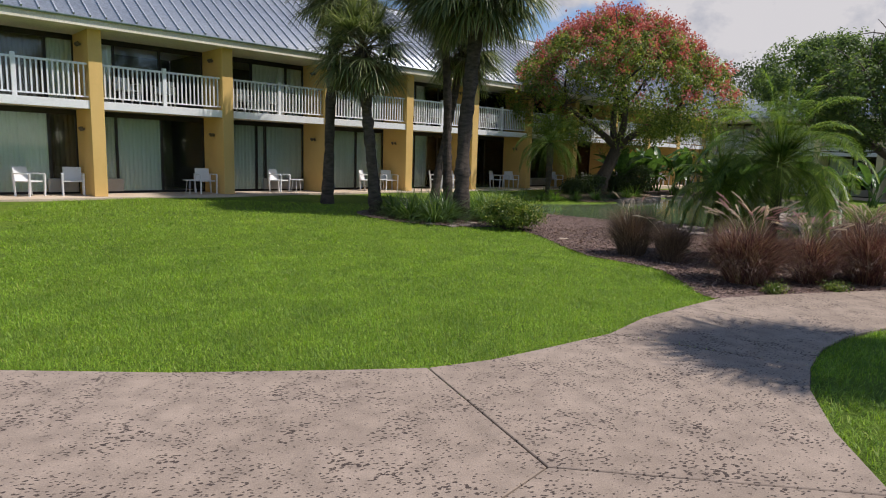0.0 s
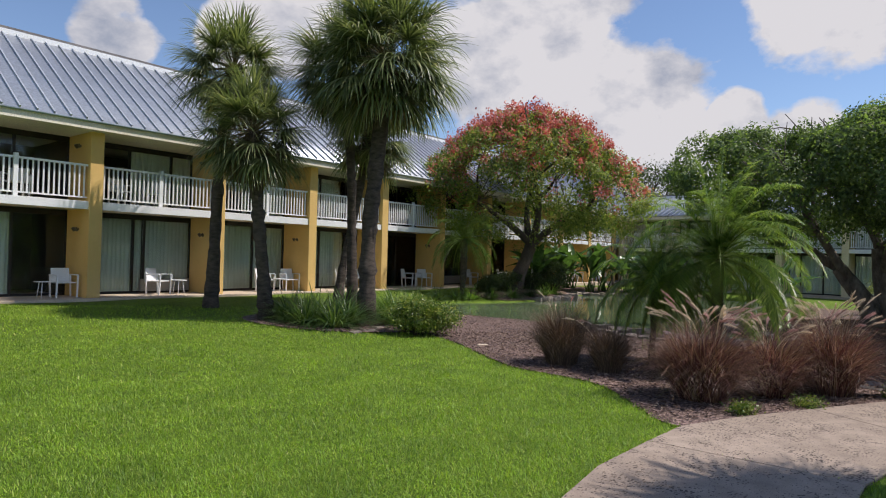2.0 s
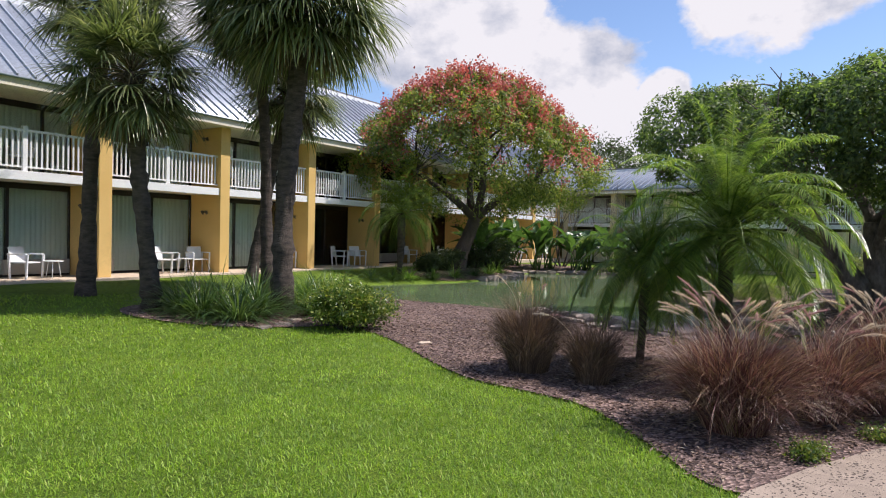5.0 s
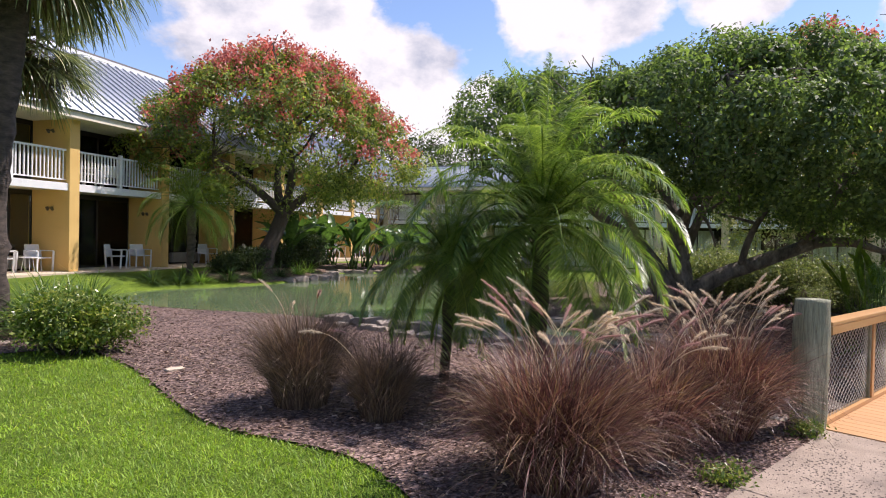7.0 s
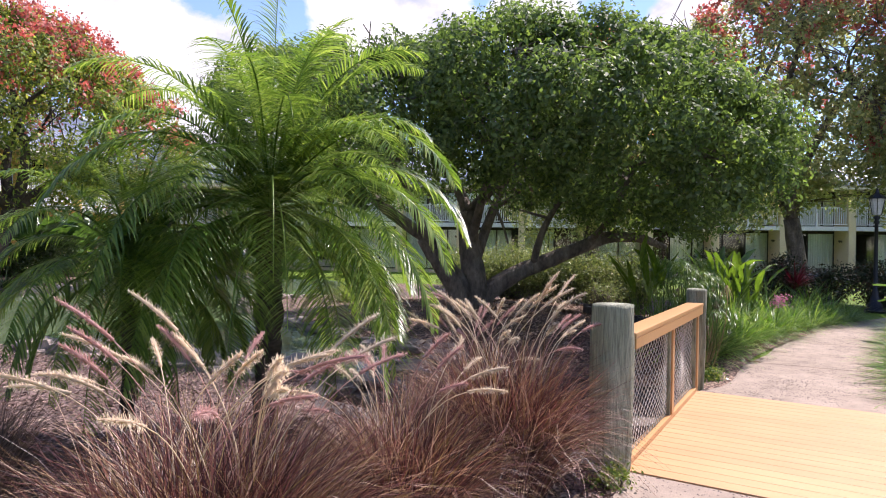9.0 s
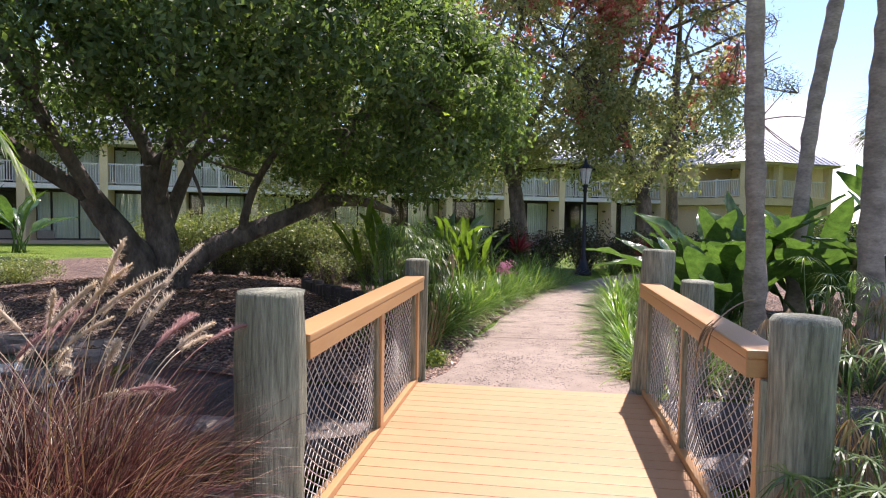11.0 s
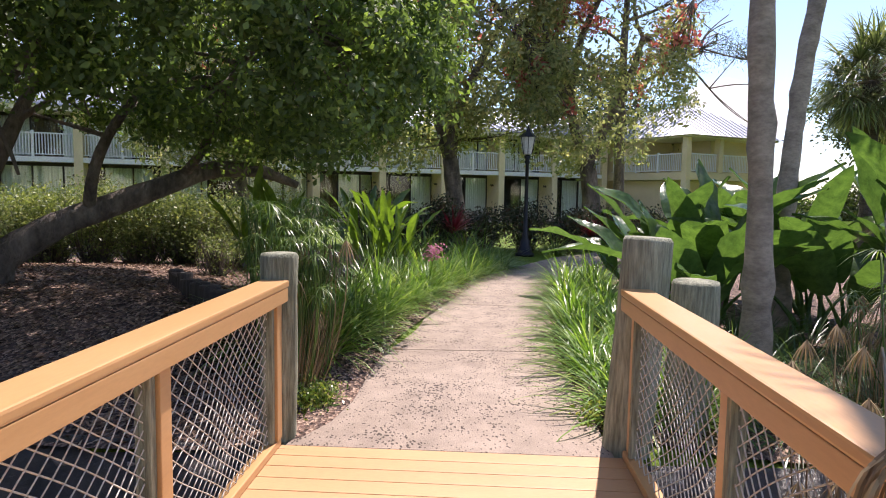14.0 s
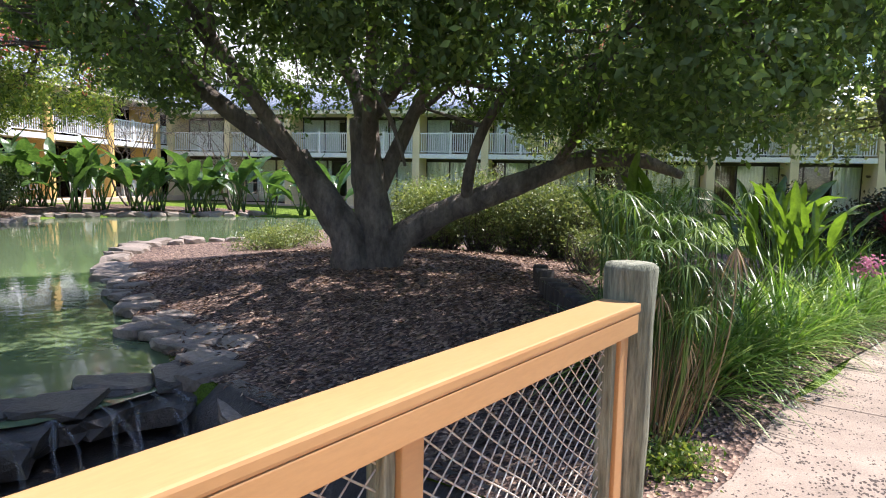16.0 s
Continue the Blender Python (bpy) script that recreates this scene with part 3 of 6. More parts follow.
for poly in SLABS:
    p = np.asarray(poly, float)
    e0, e1 = p - np.roll(p, 1, 0), np.roll(p, -1, 0) - p
    n0, n1 = unit(np.stack([e0[:, 1], -e0[:, 0]], 1)), unit(np.stack([e1[:, 1], -e1[:, 0]], 1))
    p = p + unit(n0 + n1) * 0.007
    bm = bmesh.new()
    f = bm.faces.new([bm.verts.new((x, y, -0.06)) for x, y in p])
    up = bmesh.ops.extrude_face_region(bm, geom=[f])
    top = [g for g in up["geom"] if isinstance(g, bmesh.types.BMVert)]
    bmesh.ops.translate(bm, verts=top, vec=(0, 0, 0.095))
    bmesh.ops.bevel(bm, geom=[e for e in bm.edges if all(v in top for v in e.verts)], offset=0.006, segments=1, affect="EDGES")
    part("slab", bm_mesh("slab", bm), CONCRETE, footpath)
    bm = bmesh.new()
    f = bm.faces.new([bm.verts.new((x, y, 0.016)) for x, y in poly])
    bmesh.ops.triangulate(bm, faces=[f])
    part("joint_soil", bm_mesh("joint_soil", bm), LOGDARK, footpath)


# ---- motel wings round the court ----
def wavy(name, x0, x1, y, z0, z1, amp=0.035, pitch=0.13):
    n = max(8, int((x1 - x0) / 0.03))
    xs = np.linspace(x0, x1, n)
    ys = y + amp * np.sin(xs / pitch * 2 * np.pi) + amp * 0.4 * np.sin(xs / pitch * 3.1)
    v = np.concatenate([np.stack([xs, ys, np.full(n, z0)], 1), np.stack([xs, ys * 1.0, np.full(n, z1)], 1)])
    i = np.arange(n - 1)
    return np_mesh(name, v, np.stack([i, i + 1, n + i + 1, n + i], 1), smooth=True)


def air_unit(x0, x1, parent):
    """A through-wall unit: casing, louvre slats and upright bars."""
    unit_body = part("air_unit", box("air_unit", x0, x1, 1.36, 1.5, 0.06, 0.46, 0.015), UNITMETAL, parent, "grey slatted air unit under the window")
    slat = box("slat", x0 + 0.04, x1 - 0.04, 1.34, 1.358, 0.11, 0.14)
    bar = box("bar", -0.008, 0.008, 1.328, 1.339, 0.09, 0.43)
    for k in range(6):
        part("slat", slat, UNITMETAL, unit_body, at=(0, 0, k * 0.052))
    for k in range(4):
        part("bar", bar, UNITMETAL, unit_body, at=(x0 + 0.06 + k * (x1 - x0 - 0.12) / 3, 0, 0))


BALUSTER = box("baluster", -0.019, 0.019, -0.019, 0.019, 0.0, 0.86)
BALUSTER.materials.append(WHITE)
wing_rng = np.random.default_rng(4)


def sconce_mesh():
    bm = bmesh.new()
    bmesh.ops.create_cone(bm, cap_ends=True, segments=10, radius1=0.05, radius2=0.05, depth=0.03, matrix=pose(0, 0, 0, 0, 90, 0))
    for s in (-1, 1):
        bmesh.ops.create_cone(bm, cap_ends=True, segments=10, radius1=0.045, radius2=0.075, depth=0.16, matrix=pose(-0.12, s * 0.13, -0.02, 0, -35, s * 20))
        box_bm(bm, -0.1, 0.0, s * 0.06 - 0.01, s * 0.06 + 0.01, -0.01, 0.01)
    return bm_mesh("wall_light", bm)


SCONCE = sconce_mesh()
SCONCE.materials.append(SCONCEMETAL)


def wing(name, origin, angle, z0, bays, bay, label, wall, first=0, near=(), rise=3.13):
    """One wing: local x along its front, y into the building. Fins between the bays, glass fronts, balconies, metal roof."""
    top = thing(name, pose(origin[0], origin[1], z0, 0, 0, angle), label, "building", kind="")
    length = bays * bay
    part("patio_slab", box("patio_slab", -0.3, length + 0.3, -0.42, 8.0, -0.4, 0.0, 0.01), PATIO, top, "bare concrete patio strip")
    part("balcony_slab", box("balcony_slab", 0, length, 0.06, 8.0, 2.53, 2.735), CREAM, top)
    part("fascia", box("fascia", 0.0, length, -0.02, 0.055, 2.50, 2.73, 0.006), WHITE, top, "white balcony edge board")
    part("soffit", box("soffit", -0.2, length + 0.2, -0.42, 8.0, 4.70, 4.78), CREAM, top)
    part("eave_board", box("eave_board", -0.25, length + 0.25, -0.50, -0.424, 4.68, 4.93, 0.008), CREAM, top, "cream eave board")
    part("back_wall", box("back_wall", 0, length, 8.0, 8.2, -0.3, 4.8 + rise), wall, top)
    part("room_wall", box("room_wall", 0, length, 4.6, 4.7, 0.0, 4.7), ROOM_SHADE, top, "room wall coloured dark to stand for the dim interior")
    # roof sheet, ridge band and seams
    v = np.array([(-0.5, -0.56, 4.93), (length + 0.5, -0.56, 4.93), (length + 0.5, 4.0, 4.93 + rise), (-0.5, 4.0, 4.93 + rise), (-0.5, -0.56, 4.87), (length + 0.5, -0.56, 4.87), (length + 0.5, 4.0, 4.83 + rise), (-0.5, 4.0, 4.83 + rise)])
    roof = part("roof", np_mesh("roof", v, [(0, 1, 2, 3), (7, 6, 5, 4), (4, 5, 1, 0), (3, 2, 6, 7), (0, 3, 7, 4), (1, 5, 6, 2)]), ROOF, top, "grey standing-seam metal roof")
    part("ridge_band", box("ridge_band", -0.5, length + 0.5, 3.98, 8.3, 4.85 + rise, 5.13 + rise), RIDGE, top, "dark flat ridge band")
    part("ridge_trim", box("ridge_trim", -0.5, length + 0.5, 3.90, 3.975, 4.82 + rise, 5.03 + rise), WHITE, roof)
    seam = box("seam", -0.02, 0.02, 0.0, math.hypot(rise, 4.5), 0.0, 0.055)
    for k in range(int((length + 0.8) / 0.40)):
        part("seam", seam, ROOF, roof, at=pose(-0.4 + k * 0.40, -0.55, 4.94, math.degrees(math.atan2(rise, 4.56)), 0, 0))
    for k in range(bays + 1):
        x = k * bay
        part("fin_wall", box("fin_wall", x - 0.18, x + 0.18, -0.07, 1.62, 0, 4.70, 0.012), wall, top)
        part("party_wall", box("party_wall", x - 0.1, x + 0.1, 1.625, 8.0, 0, 4.7), ROOM_SHADE, top)
        if k > 0:
            for z in (1.95, 4.35):
                part("wall_light", SCONCE, SCONCEMETAL, top, "small bronze double wall light", at=Matrix.Translation((x - 0.19, 0.62, z)) @ Matrix.Scale(0.7, 4))
    for k in range(bays):
        x0, x1 = k * bay + 0.18, (k + 1) * bay - 0.18
        flip = (k + first) % 2
        for level, zb, zt in ((0, 0.0, 2.52), (1, 2.74, 4.70)):
            cuts = [0.0, 0.21, 0.60, 1.0] if flip else [0.0, 0.40, 0.79, 1.0]
            if (k * 3 + level + first) % 4 == 2:
                cuts = [0.0, 0.45, 0.55, 1.0]
            xs = [x0 + c * (x1 - x0) for c in cuts]
            win = part("window", box("window", x0, x1, 1.465, 1.535, zt - 0.16, zt), BRONZE, top, "dark bronze sliding glass front")
            part("window_sill", box("window_sill", x0, x1, 1.465, 1.535, zb, zb + 0.07), BRONZE, win)
            for x in xs:
                part("mullion", box("mullion", max(x - 0.035, x0), min(x + 0.035, x1), 1.46, 1.54, zb + 0.071, zt - 0.161), BRONZE, win)
            for a, b in zip(xs[:-1], xs[1:]):
                pane = part("pane", box("pane", a + 0.036, b - 0.036, 1.495, 1.503, zb + 0.071, zt - 0.161), GLASS, win)
                pane.visible_shadow = False
                r = wing_rng.random()
                if r < 0.92:
                    part("curtain", wavy("curtain", a + 0.02, b - 0.02 - (0.3 * (b - a) if r < 0.12 else 0), 1.57, zb + 0.03, zt - 0.05), CURTAIN if r < 0.82 else CURTAIN_DARK, win)
            if level == 0:
                a, b = (xs[0] + 0.05, xs[1] + 0.12) if flip else (xs[-2] - 0.12, xs[-1] - 0.05)
                air_unit(a, max(b, a + 0.75) if flip else b, top)
        # balcony rail
        mid = (x0 + x1) / 2
        rail = part("railing", box("railing", x0, x1, 0.075, 0.135, 3.72, 3.78, 0.006), WHITE, top, "white painted balcony railing")
        part("bottom_rail", box("bottom_rail", x0, x1, 0.085, 0.125, 2.82, 2.86), WHITE, rail)
        part("rail_post", box("rail_post", mid - 0.055, mid + 0.055, 0.06, 0.16, 2.737, 3.86, 0.008), WHITE, rail)
        cnt = 13
        bx = [x0 + (i + 0.7) * (mid - 0.055 - x0) / (cnt + 0.4) for i in range(cnt)] + [mid + 0.055 + (i + 0.7) * (x1 - mid - 0.055) / (cnt + 0.4) for i in range(cnt)]
        if k in near:
            for x in bx:
                part("baluster", BALUSTER, WHITE, rail, at=(x, 0.105, 2.86))
        else:
            bm = bmesh.new()
            for x in bx:
                box_bm(bm, x - 0.019, x + 0.019, 0.086, 0.124, 2.86, 3.72)
            tagged(part("rail_infill", bm_mesh("rail_infill", bm), WHITE, rail), kind="stuff")
    return top


FAR_O = C1 - U * BAY * 3
wing("motel_wing", FAR_O, 30.0, Z0, 14, BAY, "two-storey yellow motel wing with white balcony rails and grey metal roof", STUCCO, 1, range(2, 10))
wing("motel_wing", (28.7, 39.2), -64.9, 0.12, 13, 3.5, "two-storey cream motel wing with white balcony rails behind trees", STUCCO_PALE, 0, range(3, 12), rise=1.7)


def corner_block():
    """The hip-roofed block at the end of the far wing."""
    top = thing("corner_block", pose(43.2, -5.5, 0.05, 0, 0, -60), "cream two-storey corner block with a pale hipped metal roof", "building")
    part("lower_wall", box("lower_wall", 0.3, 6.3, 1.6, 8.0, -0.3, 2.45), STUCCO_PALE, top)
    part("floor_slab", box("floor_slab", -0.2, 6.5, 0.0, 8.0, 2.46, 2.86, 0.01), STUCCO_PALE, top)
    part("upper_wall", box("upper_wall", 2.6, 6.3, 0.9, 8.0, 2.87, 4.70), STUCCO_PALE, top)
    part("side_wall", box("side_wall", 0.0, 2.59, 3.6, 8.0, 2.87, 4.70), STUCCO_PALE, top)
    part("soffit", box("soffit", -0.35, 6.65, -0.35, 8.2, 4.70, 4.80), CREAM, top)
    for x in (-0.05, 2.4, 6.3):
        part("column", box("column", x - 0.17, x + 0.17, -0.02, 0.32, -0.3 if x != 2.4 else 2.87, 4.70, 0.012), STUCCO_PALE, top)
    for x0, x1 in ((0.13, 2.22), (2.58, 6.12)):
        bm = bmesh.new()
        box_bm(bm, x0, x1, 0.1, 0.17, 3.82, 3.88)
        box_bm(bm, x0, x1, 0.11, 0.16, 2.94, 2.98)
        for i in range(int((x1 - x0) / 0.13)):
            box_bm(bm, x0 + 0.06 + i * 0.13, x0 + 0.098 + i * 0.13, 0.115, 0.153, 2.98, 3.82)
        part("railing", bm_mesh("railing", bm), WHITE, top)
    bm = bmesh.new()
    box_bm(bm, -0.15, -0.08, 0.4, 5.8, 3.82, 3.88)
    box_bm(bm, -0.14, -0.09, 0.4, 5.8, 2.94, 2.98)
    for i in range(41):
        box_bm(bm, -0.134, -0.096, 0.45 + i * 0.13, 0.488 + i * 0.13, 2.98, 3.82)
    part("railing", bm_mesh("railing", bm), WHITE, top)
    for y in (2.0, 3.7):
        part("rail_post", box("rail_post", -0.17, -0.06, y, y + 0.11, 2.87, 3.95), WHITE, top)
    hv = np.array([(-0.55, -0.55, 4.80), (6.85, -0.55, 4.80), (6.85, 8.4, 4.80), (-0.55, 8.4, 4.80), (2.9, 2.9, 6.9), (3.3, 5.6, 6.9)])
    roof = part("roof", np_mesh("roof", hv, [(1, 2, 5, 4), (3, 0, 4, 5)], [(0, 1, 4), (2, 3, 5)]), ROOF, top, "pale standing-seam hipped roof")
    for k in range(18):
        x = -0.4 + k * 0.42
        t = min((x + 0.55) / 3.45, (6.85 - x) / 3.95)
        part("seam", box("seam", -0.014, 0.014, 0.0, max(0.1, 4.04 * t), 0.0, 0.035), ROOF, roof, at=pose(x, -0.55, 4.81, math.degrees(math.atan2(2.1, 3.45)), 0, 0))
    for k in range(21):
        y = -0.4 + k * 0.42
        t = min((y + 0.55) / 3.45, (8.4 - y) / 2.8, 1.0)
        part("seam", box("seam", 0.0, max(0.1, 4.04 * t), -0.014, 0.014, 0.0, 0.035), ROOF, roof, at=pose(-0.55, y, 4.81, 0, -math.degrees(math.atan2(2.1, 3.45)), 0))
    part("gable_wall", box("gable_wall", 6.7, 9.2, 2.2, 8.0, -0.3, 4.9), STUCCO_PALE, top)
    gv = np.array([(6.5, 1.8, 4.92), (9.5, 1.8, 4.92), (9.5, 8.2, 4.92), (6.5, 8.2, 4.92), (6.5, 5.0, 6.0), (9.5, 5.0, 6.0)])
    part("gable_roof", np_mesh("gable_roof", gv, [(0, 1, 5, 4), (2, 3, 4, 5)], [(1, 2, 5), (3, 0, 4)]), ROOF, top)
    return top


corner_block()


# ---- white resin chairs and small tables on the patios and balconies ----
def armchair():
    top = thing("armchair", (0, 0, 0), "white moulded resin armchair on the motel patio", "chair", "patio chairs")
    part("seat", box("seat", -0.24, 0.24, -0.22, 0.24, 0.40, 0.435, 0.012), PLASTIC, top)
    bm = bmesh.new()
    box_bm(bm, -0.24, 0.24, -0.015, 0.015, 0.0, 0.40, 0.012)
    part("backrest", bm_mesh("backrest", bm), PLASTIC, top, at=pose(0, 0.24, 0.43, -12, 0, 0))
    for sx in (-1, 1):
        part("armrest", box("armrest", sx * 0.27 - 0.03, sx * 0.27 + 0.03, -0.25, 0.30, 0.62, 0.65, 0.01), PLASTIC, top)
        for y, lean in ((-0.22, 6), (0.24, -10)):
            part("leg", box("leg", -0.02, 0.02, -0.025, 0.025, 0.0, 0.63, 0.008), PLASTIC, top, at=pose(sx * 0.265, y - 0.02, 0, lean * 0.5, 0, 0))
    return top


def side_table():
    top = thing("side_table", (0, 0, 0), "small round white resin side table on the motel patio", "table", "patio tables")
    bm = bmesh.new()
    bmesh.ops.create_cone(bm, cap_ends=True, segments=20, radius1=0.24, radius2=0.24, depth=0.02, matrix=Matrix.Translation((0, 0, 0.45)))
    part("tabletop", bm_mesh("tabletop", bm), PLASTIC, top)
    for k in range(3):
        a = k * 2.094
        part("leg", tube("leg", [(0.2 * math.cos(a), 0.2 * math.sin(a), 0), (0.13 * math.cos(a), 0.13 * math.sin(a), 0.45)], 0.012, 6), PLASTIC, top)
    return top


front = pose(C1[0], C1[1], Z0, 0, 0, 30.0)
chair0, table0 = armchair(), side_table()
seats = []
for k in range(-2, 9):
    for a, tx, turn in ((0.58, -0.2, 25), (0.86, 0.0, -20)):
        if (k * 7 + int(a * 10)) % 5 != 3:
            seats.append((k * BAY + a * BAY, 0.55 + 0.15 * ((k + 3) % 2), 0.0, turn + 10 * (k % 3)))
        if k % 3 != 1:
            seats.append((k * BAY + a * BAY - 1.2, 0.75, 2.74, turn - 15))
for n, (x, y, z, turn) in enumerate(seats):
    m = front @ pose(x, y, z, 0, 0, turn)
    if n == 0:
        chair0.matrix_basis = m
    else:
        copy_thing(chair0, m)
for n, k in enumerate((-1, 0, 1, 2, 4)):
    m = front @ pose((k + 0.72) * BAY, 0.45, 0, 0, 0, 0)
    if n == 0:
        table0.matrix_basis = m
    else:
        copy_thing(table0, m)


# ---- footbridge ----
def log_mesh(name, r, h, rng, rows=7, sides=16):
    zs = np.concatenate([np.linspace(0, h - 0.02, rows), [h]])
    rad = np.concatenate([np.full(rows, r) * (1 + 0.025 * rng.standard_normal(rows)), [r * 0.93]])
    pts = np.stack([0.012 * np.sin(zs * 3), 0.01 * np.cos(zs * 2.3), zs], 1)
    v, q = tube_data(pts, rad, sides, 0, 0.018, rng)
    return np_mesh(name, v, q, smooth=False)


def rail_side(bridge, y, out):
    """One side: capped rail, uprights, toe board and a slack diamond cord net."""
    x0, x1 = 9.46 if out > 0 else 9.55, 12.37
    part("rail_cap", box("rail_cap", x0 - 0.01, x1 + 0.02, y - 0.085, y + 0.085, 0.985, 1.025, 0.01), RAILPAINT, bridge, "wide orange-painted rail cap")
    part("rail_board", box("rail_board", x0, x1, y - 0.083, y + 0.083, 0.905, 0.984, 0.004), RAILPAINT, bridge)
    part("toe_board", box("toe_board", x0, x1, y - 0.04, y + 0.04, 0.045, 0.09, 0.006), RAILPAINT, bridge)
    for x in ((11.0, x1 - 0.04) if out > 0 else (x0 + 0.04, 11.02, x1 - 0.04)):
        part("upright", box("upright", x - 0.042, x + 0.042, y - 0.045, y + 0.02, 0.092, 0.903, 0.005), RAILPAINT, bridge)
        part("batten", box("batten", x - 0.085, x - 0.046, y - 0.03, y + 0.03, 0.092, 0.903, 0.004), LOG, bridge, "bare weathered batten")
    h0, h1, half = 0.092, 0.905, 0.046
    rows, cols = 24, int((x1 - x0) / half)

    def knot(c, r):
        u, f = c * half, r / rows
        slack = math.sin(math.pi * f) * abs(math.sin(math.pi * min(1.0, u / (cols * half)) * 2))
        return (x0 + u + 0.007 * math.sin(r * 0.6 + u * 3), y + 0.05 * slack * math.sin(u * 2.4 + out), h0 + (h1 - h0) * f - 0.04 * slack * (0.6 + 0.4 * math.sin(u * 5)))

    data = []
    for c in range(cols):
        for r in range(rows):
            a, d = (knot(c, r), knot(c + 1, r + 1)) if (c + r) % 2 == 0 else (knot(c, r + 1), knot(c + 1, r))
            data.append(tube_data(np.array([a, d]), 0.003, 4))
    tagged(part("net", np_mesh("net", *join(*data)), CORD, bridge, "cream diamond cord netting"), kind="stuff")


def footbridge():
    bridge = thing("footbridge", (0, 0, 0), "short wooden footbridge with orange-painted deck, rails and cord netting", "bridge")
    rail_side(bridge, 6.80, 1)
    rail_side(bridge, 4.73, -1)
    for y in (4.9, 5.77, 6.6):
        part("joist", box("joist", 9.42, 12.36, y - 0.06, y + 0.06, -0.2, -0.004), LOGDARK, bridge)
    for k in range(21):
        x = 9.415 + k * 0.141
        part("plank", box("plank", x, x + 0.136, 4.66, 6.87, 0.0, 0.043, 0.004), DECK, bridge)
    return bridge


footbridge()
post_rng = np.random.default_rng(3)
for x, y, r, h, name, label in ((9.36, 6.87, 0.155, 1.23, "log_post", "round weathered grey-green log post at the bridge end"), (12.51, 6.82, 0.11, 1.17, "log_post", "round weathered log post with a bolt hole"),
                                (9.50, 4.62, 0.13, 1.18, "log_post", "round weathered log post beside sedge"), (12.56, 4.71, 0.14, 1.31, "log_post", "tall weathered log post with a cracked top")):
    ob = part(name, log_mesh(name, r, h + 0.3, post_rng), LOG, at=pose(x, y, -0.3, 2.5 if h > 1.3 else 0, 0, 0))
    tagged(ob, label, "post", "bridge posts")
ob = part("log_stump", log_mesh("log_stump", 0.15, 1.3, post_rng), LOG, at=(13.0, 4.2, -0.3))
tagged(ob, "cut weathered log stump behind the bridge rail", "stump")
for k in range(19):
    f = k / 18
    x, y, top_z = 14.0 + 2.4 * f, 7.48 + 1.87 * f + 0.12 * math.sin(math.pi * f), 0.60 - 0.07 * f + 0.02 * post_rng.standard_normal()
    ob = part("edging_log", log_mesh("edging_log", 0.085, top_z - land1(x, y) + 0.14, post_rng, 4, 10), LOGDARK, at=(x, y, land1(x, y) - 0.14))
    tagged(ob, "short dark upright edging log holding back the mulch", "log", "edging logs")


def drain_pipe(at):
    """A short corrugated pipe end that looks out of the edging."""
    bm = bmesh.new()
    rings, sides = [], 16
    for k, (x, r) in enumerate([(0.0, 0.068), (0.0, 0.08)] + [(0.01 + 0.022 * i, 0.08 if i % 2 else 0.072) for i in range(18)]):
        rings.append([bm.verts.new((x, r * math.cos(a * 2 * math.pi / sides), r * math.sin(a * 2 * math.pi / sides))) for a in range(sides)])
    inner = [bm.verts.new((0.25, 0.066 * math.cos(a * 2 * math.pi / sides), 0.066 * math.sin(a * 2 * math.pi / sides))) for a in range(sides)]
    for r0, r1 in zip([inner] + rings[:-1], rings):
        for a in range(sides):
            bm.faces.new((r0[a], r0[(a + 1) % sides], r1[(a + 1) % sides], r1[a]))
    ob = part("drain_pipe", bm_mesh("drain_pipe", bm, True), UNITMETAL, at=at)
    return tagged(ob, "short grey drain pipe end lying against the dark edging logs", "pipe")


drain_pipe(pose(14.78, 8.22, land1(14.78, 8.22) + 0.20, 0, 18, 10))


# ---- street lamp ----
def street_lamp(at):
    top = thing("street_lamp", at, "black cast-iron lamp post with a frosted four-sided lantern", "street lamp")
    prof = [(0, 0.24), (0.08, 0.24), (0.10, 0.19), (0.22, 0.17), (0.26, 0.13), (0.40, 0.11), (0.48, 0.07), (0.55, 0.085), (0.6, 0.055), (2.3, 0.042), (2.36, 0.07), (2.42, 0.045), (2.5, 0.09), (2.54, 0.04)]
    part("pole", tube("pole", [(0, 0, z) for z, _ in prof], [r for _, r in prof], 14), BLACKIRON, top)
    bm = bmesh.new()
    bmesh.ops.create_cone(bm, cap_ends=True, segments=6, radius1=0.11, radius2=0.19, depth=0.42, matrix=Matrix.Translation((0, 0, 2.76)))
    part("lantern", bm_mesh("lantern", bm), LANTERN, top, "frosted glass lantern")
    for k in range(6):
        a = k * math.pi / 3
        part("lantern_bar", tube("lantern_bar", [(0.115 * math.cos(a), 0.115 * math.sin(a), 2.55), (0.195 * math.cos(a), 0.195 * math.sin(a), 2.97)], 0.009, 5), BLACKIRON, top)
    bm = bmesh.new()
    bmesh.ops.create_cone(bm, cap_ends=True, segments=6, radius1=0.24, radius2=0.07, depth=0.14, matrix=Matrix.Translation((0, 0, 3.04)))
    bmesh.ops.create_cone(bm, cap_ends=True, segments=8, radius1=0.06, radius2=0.01, depth=0.16, matrix=Matrix.Translation((0, 0, 3.19)))
    part("cap", bm_mesh("cap", bm), BLACKIRON, top)
    return top


street_lamp((24.8, 4.42, 0.0))


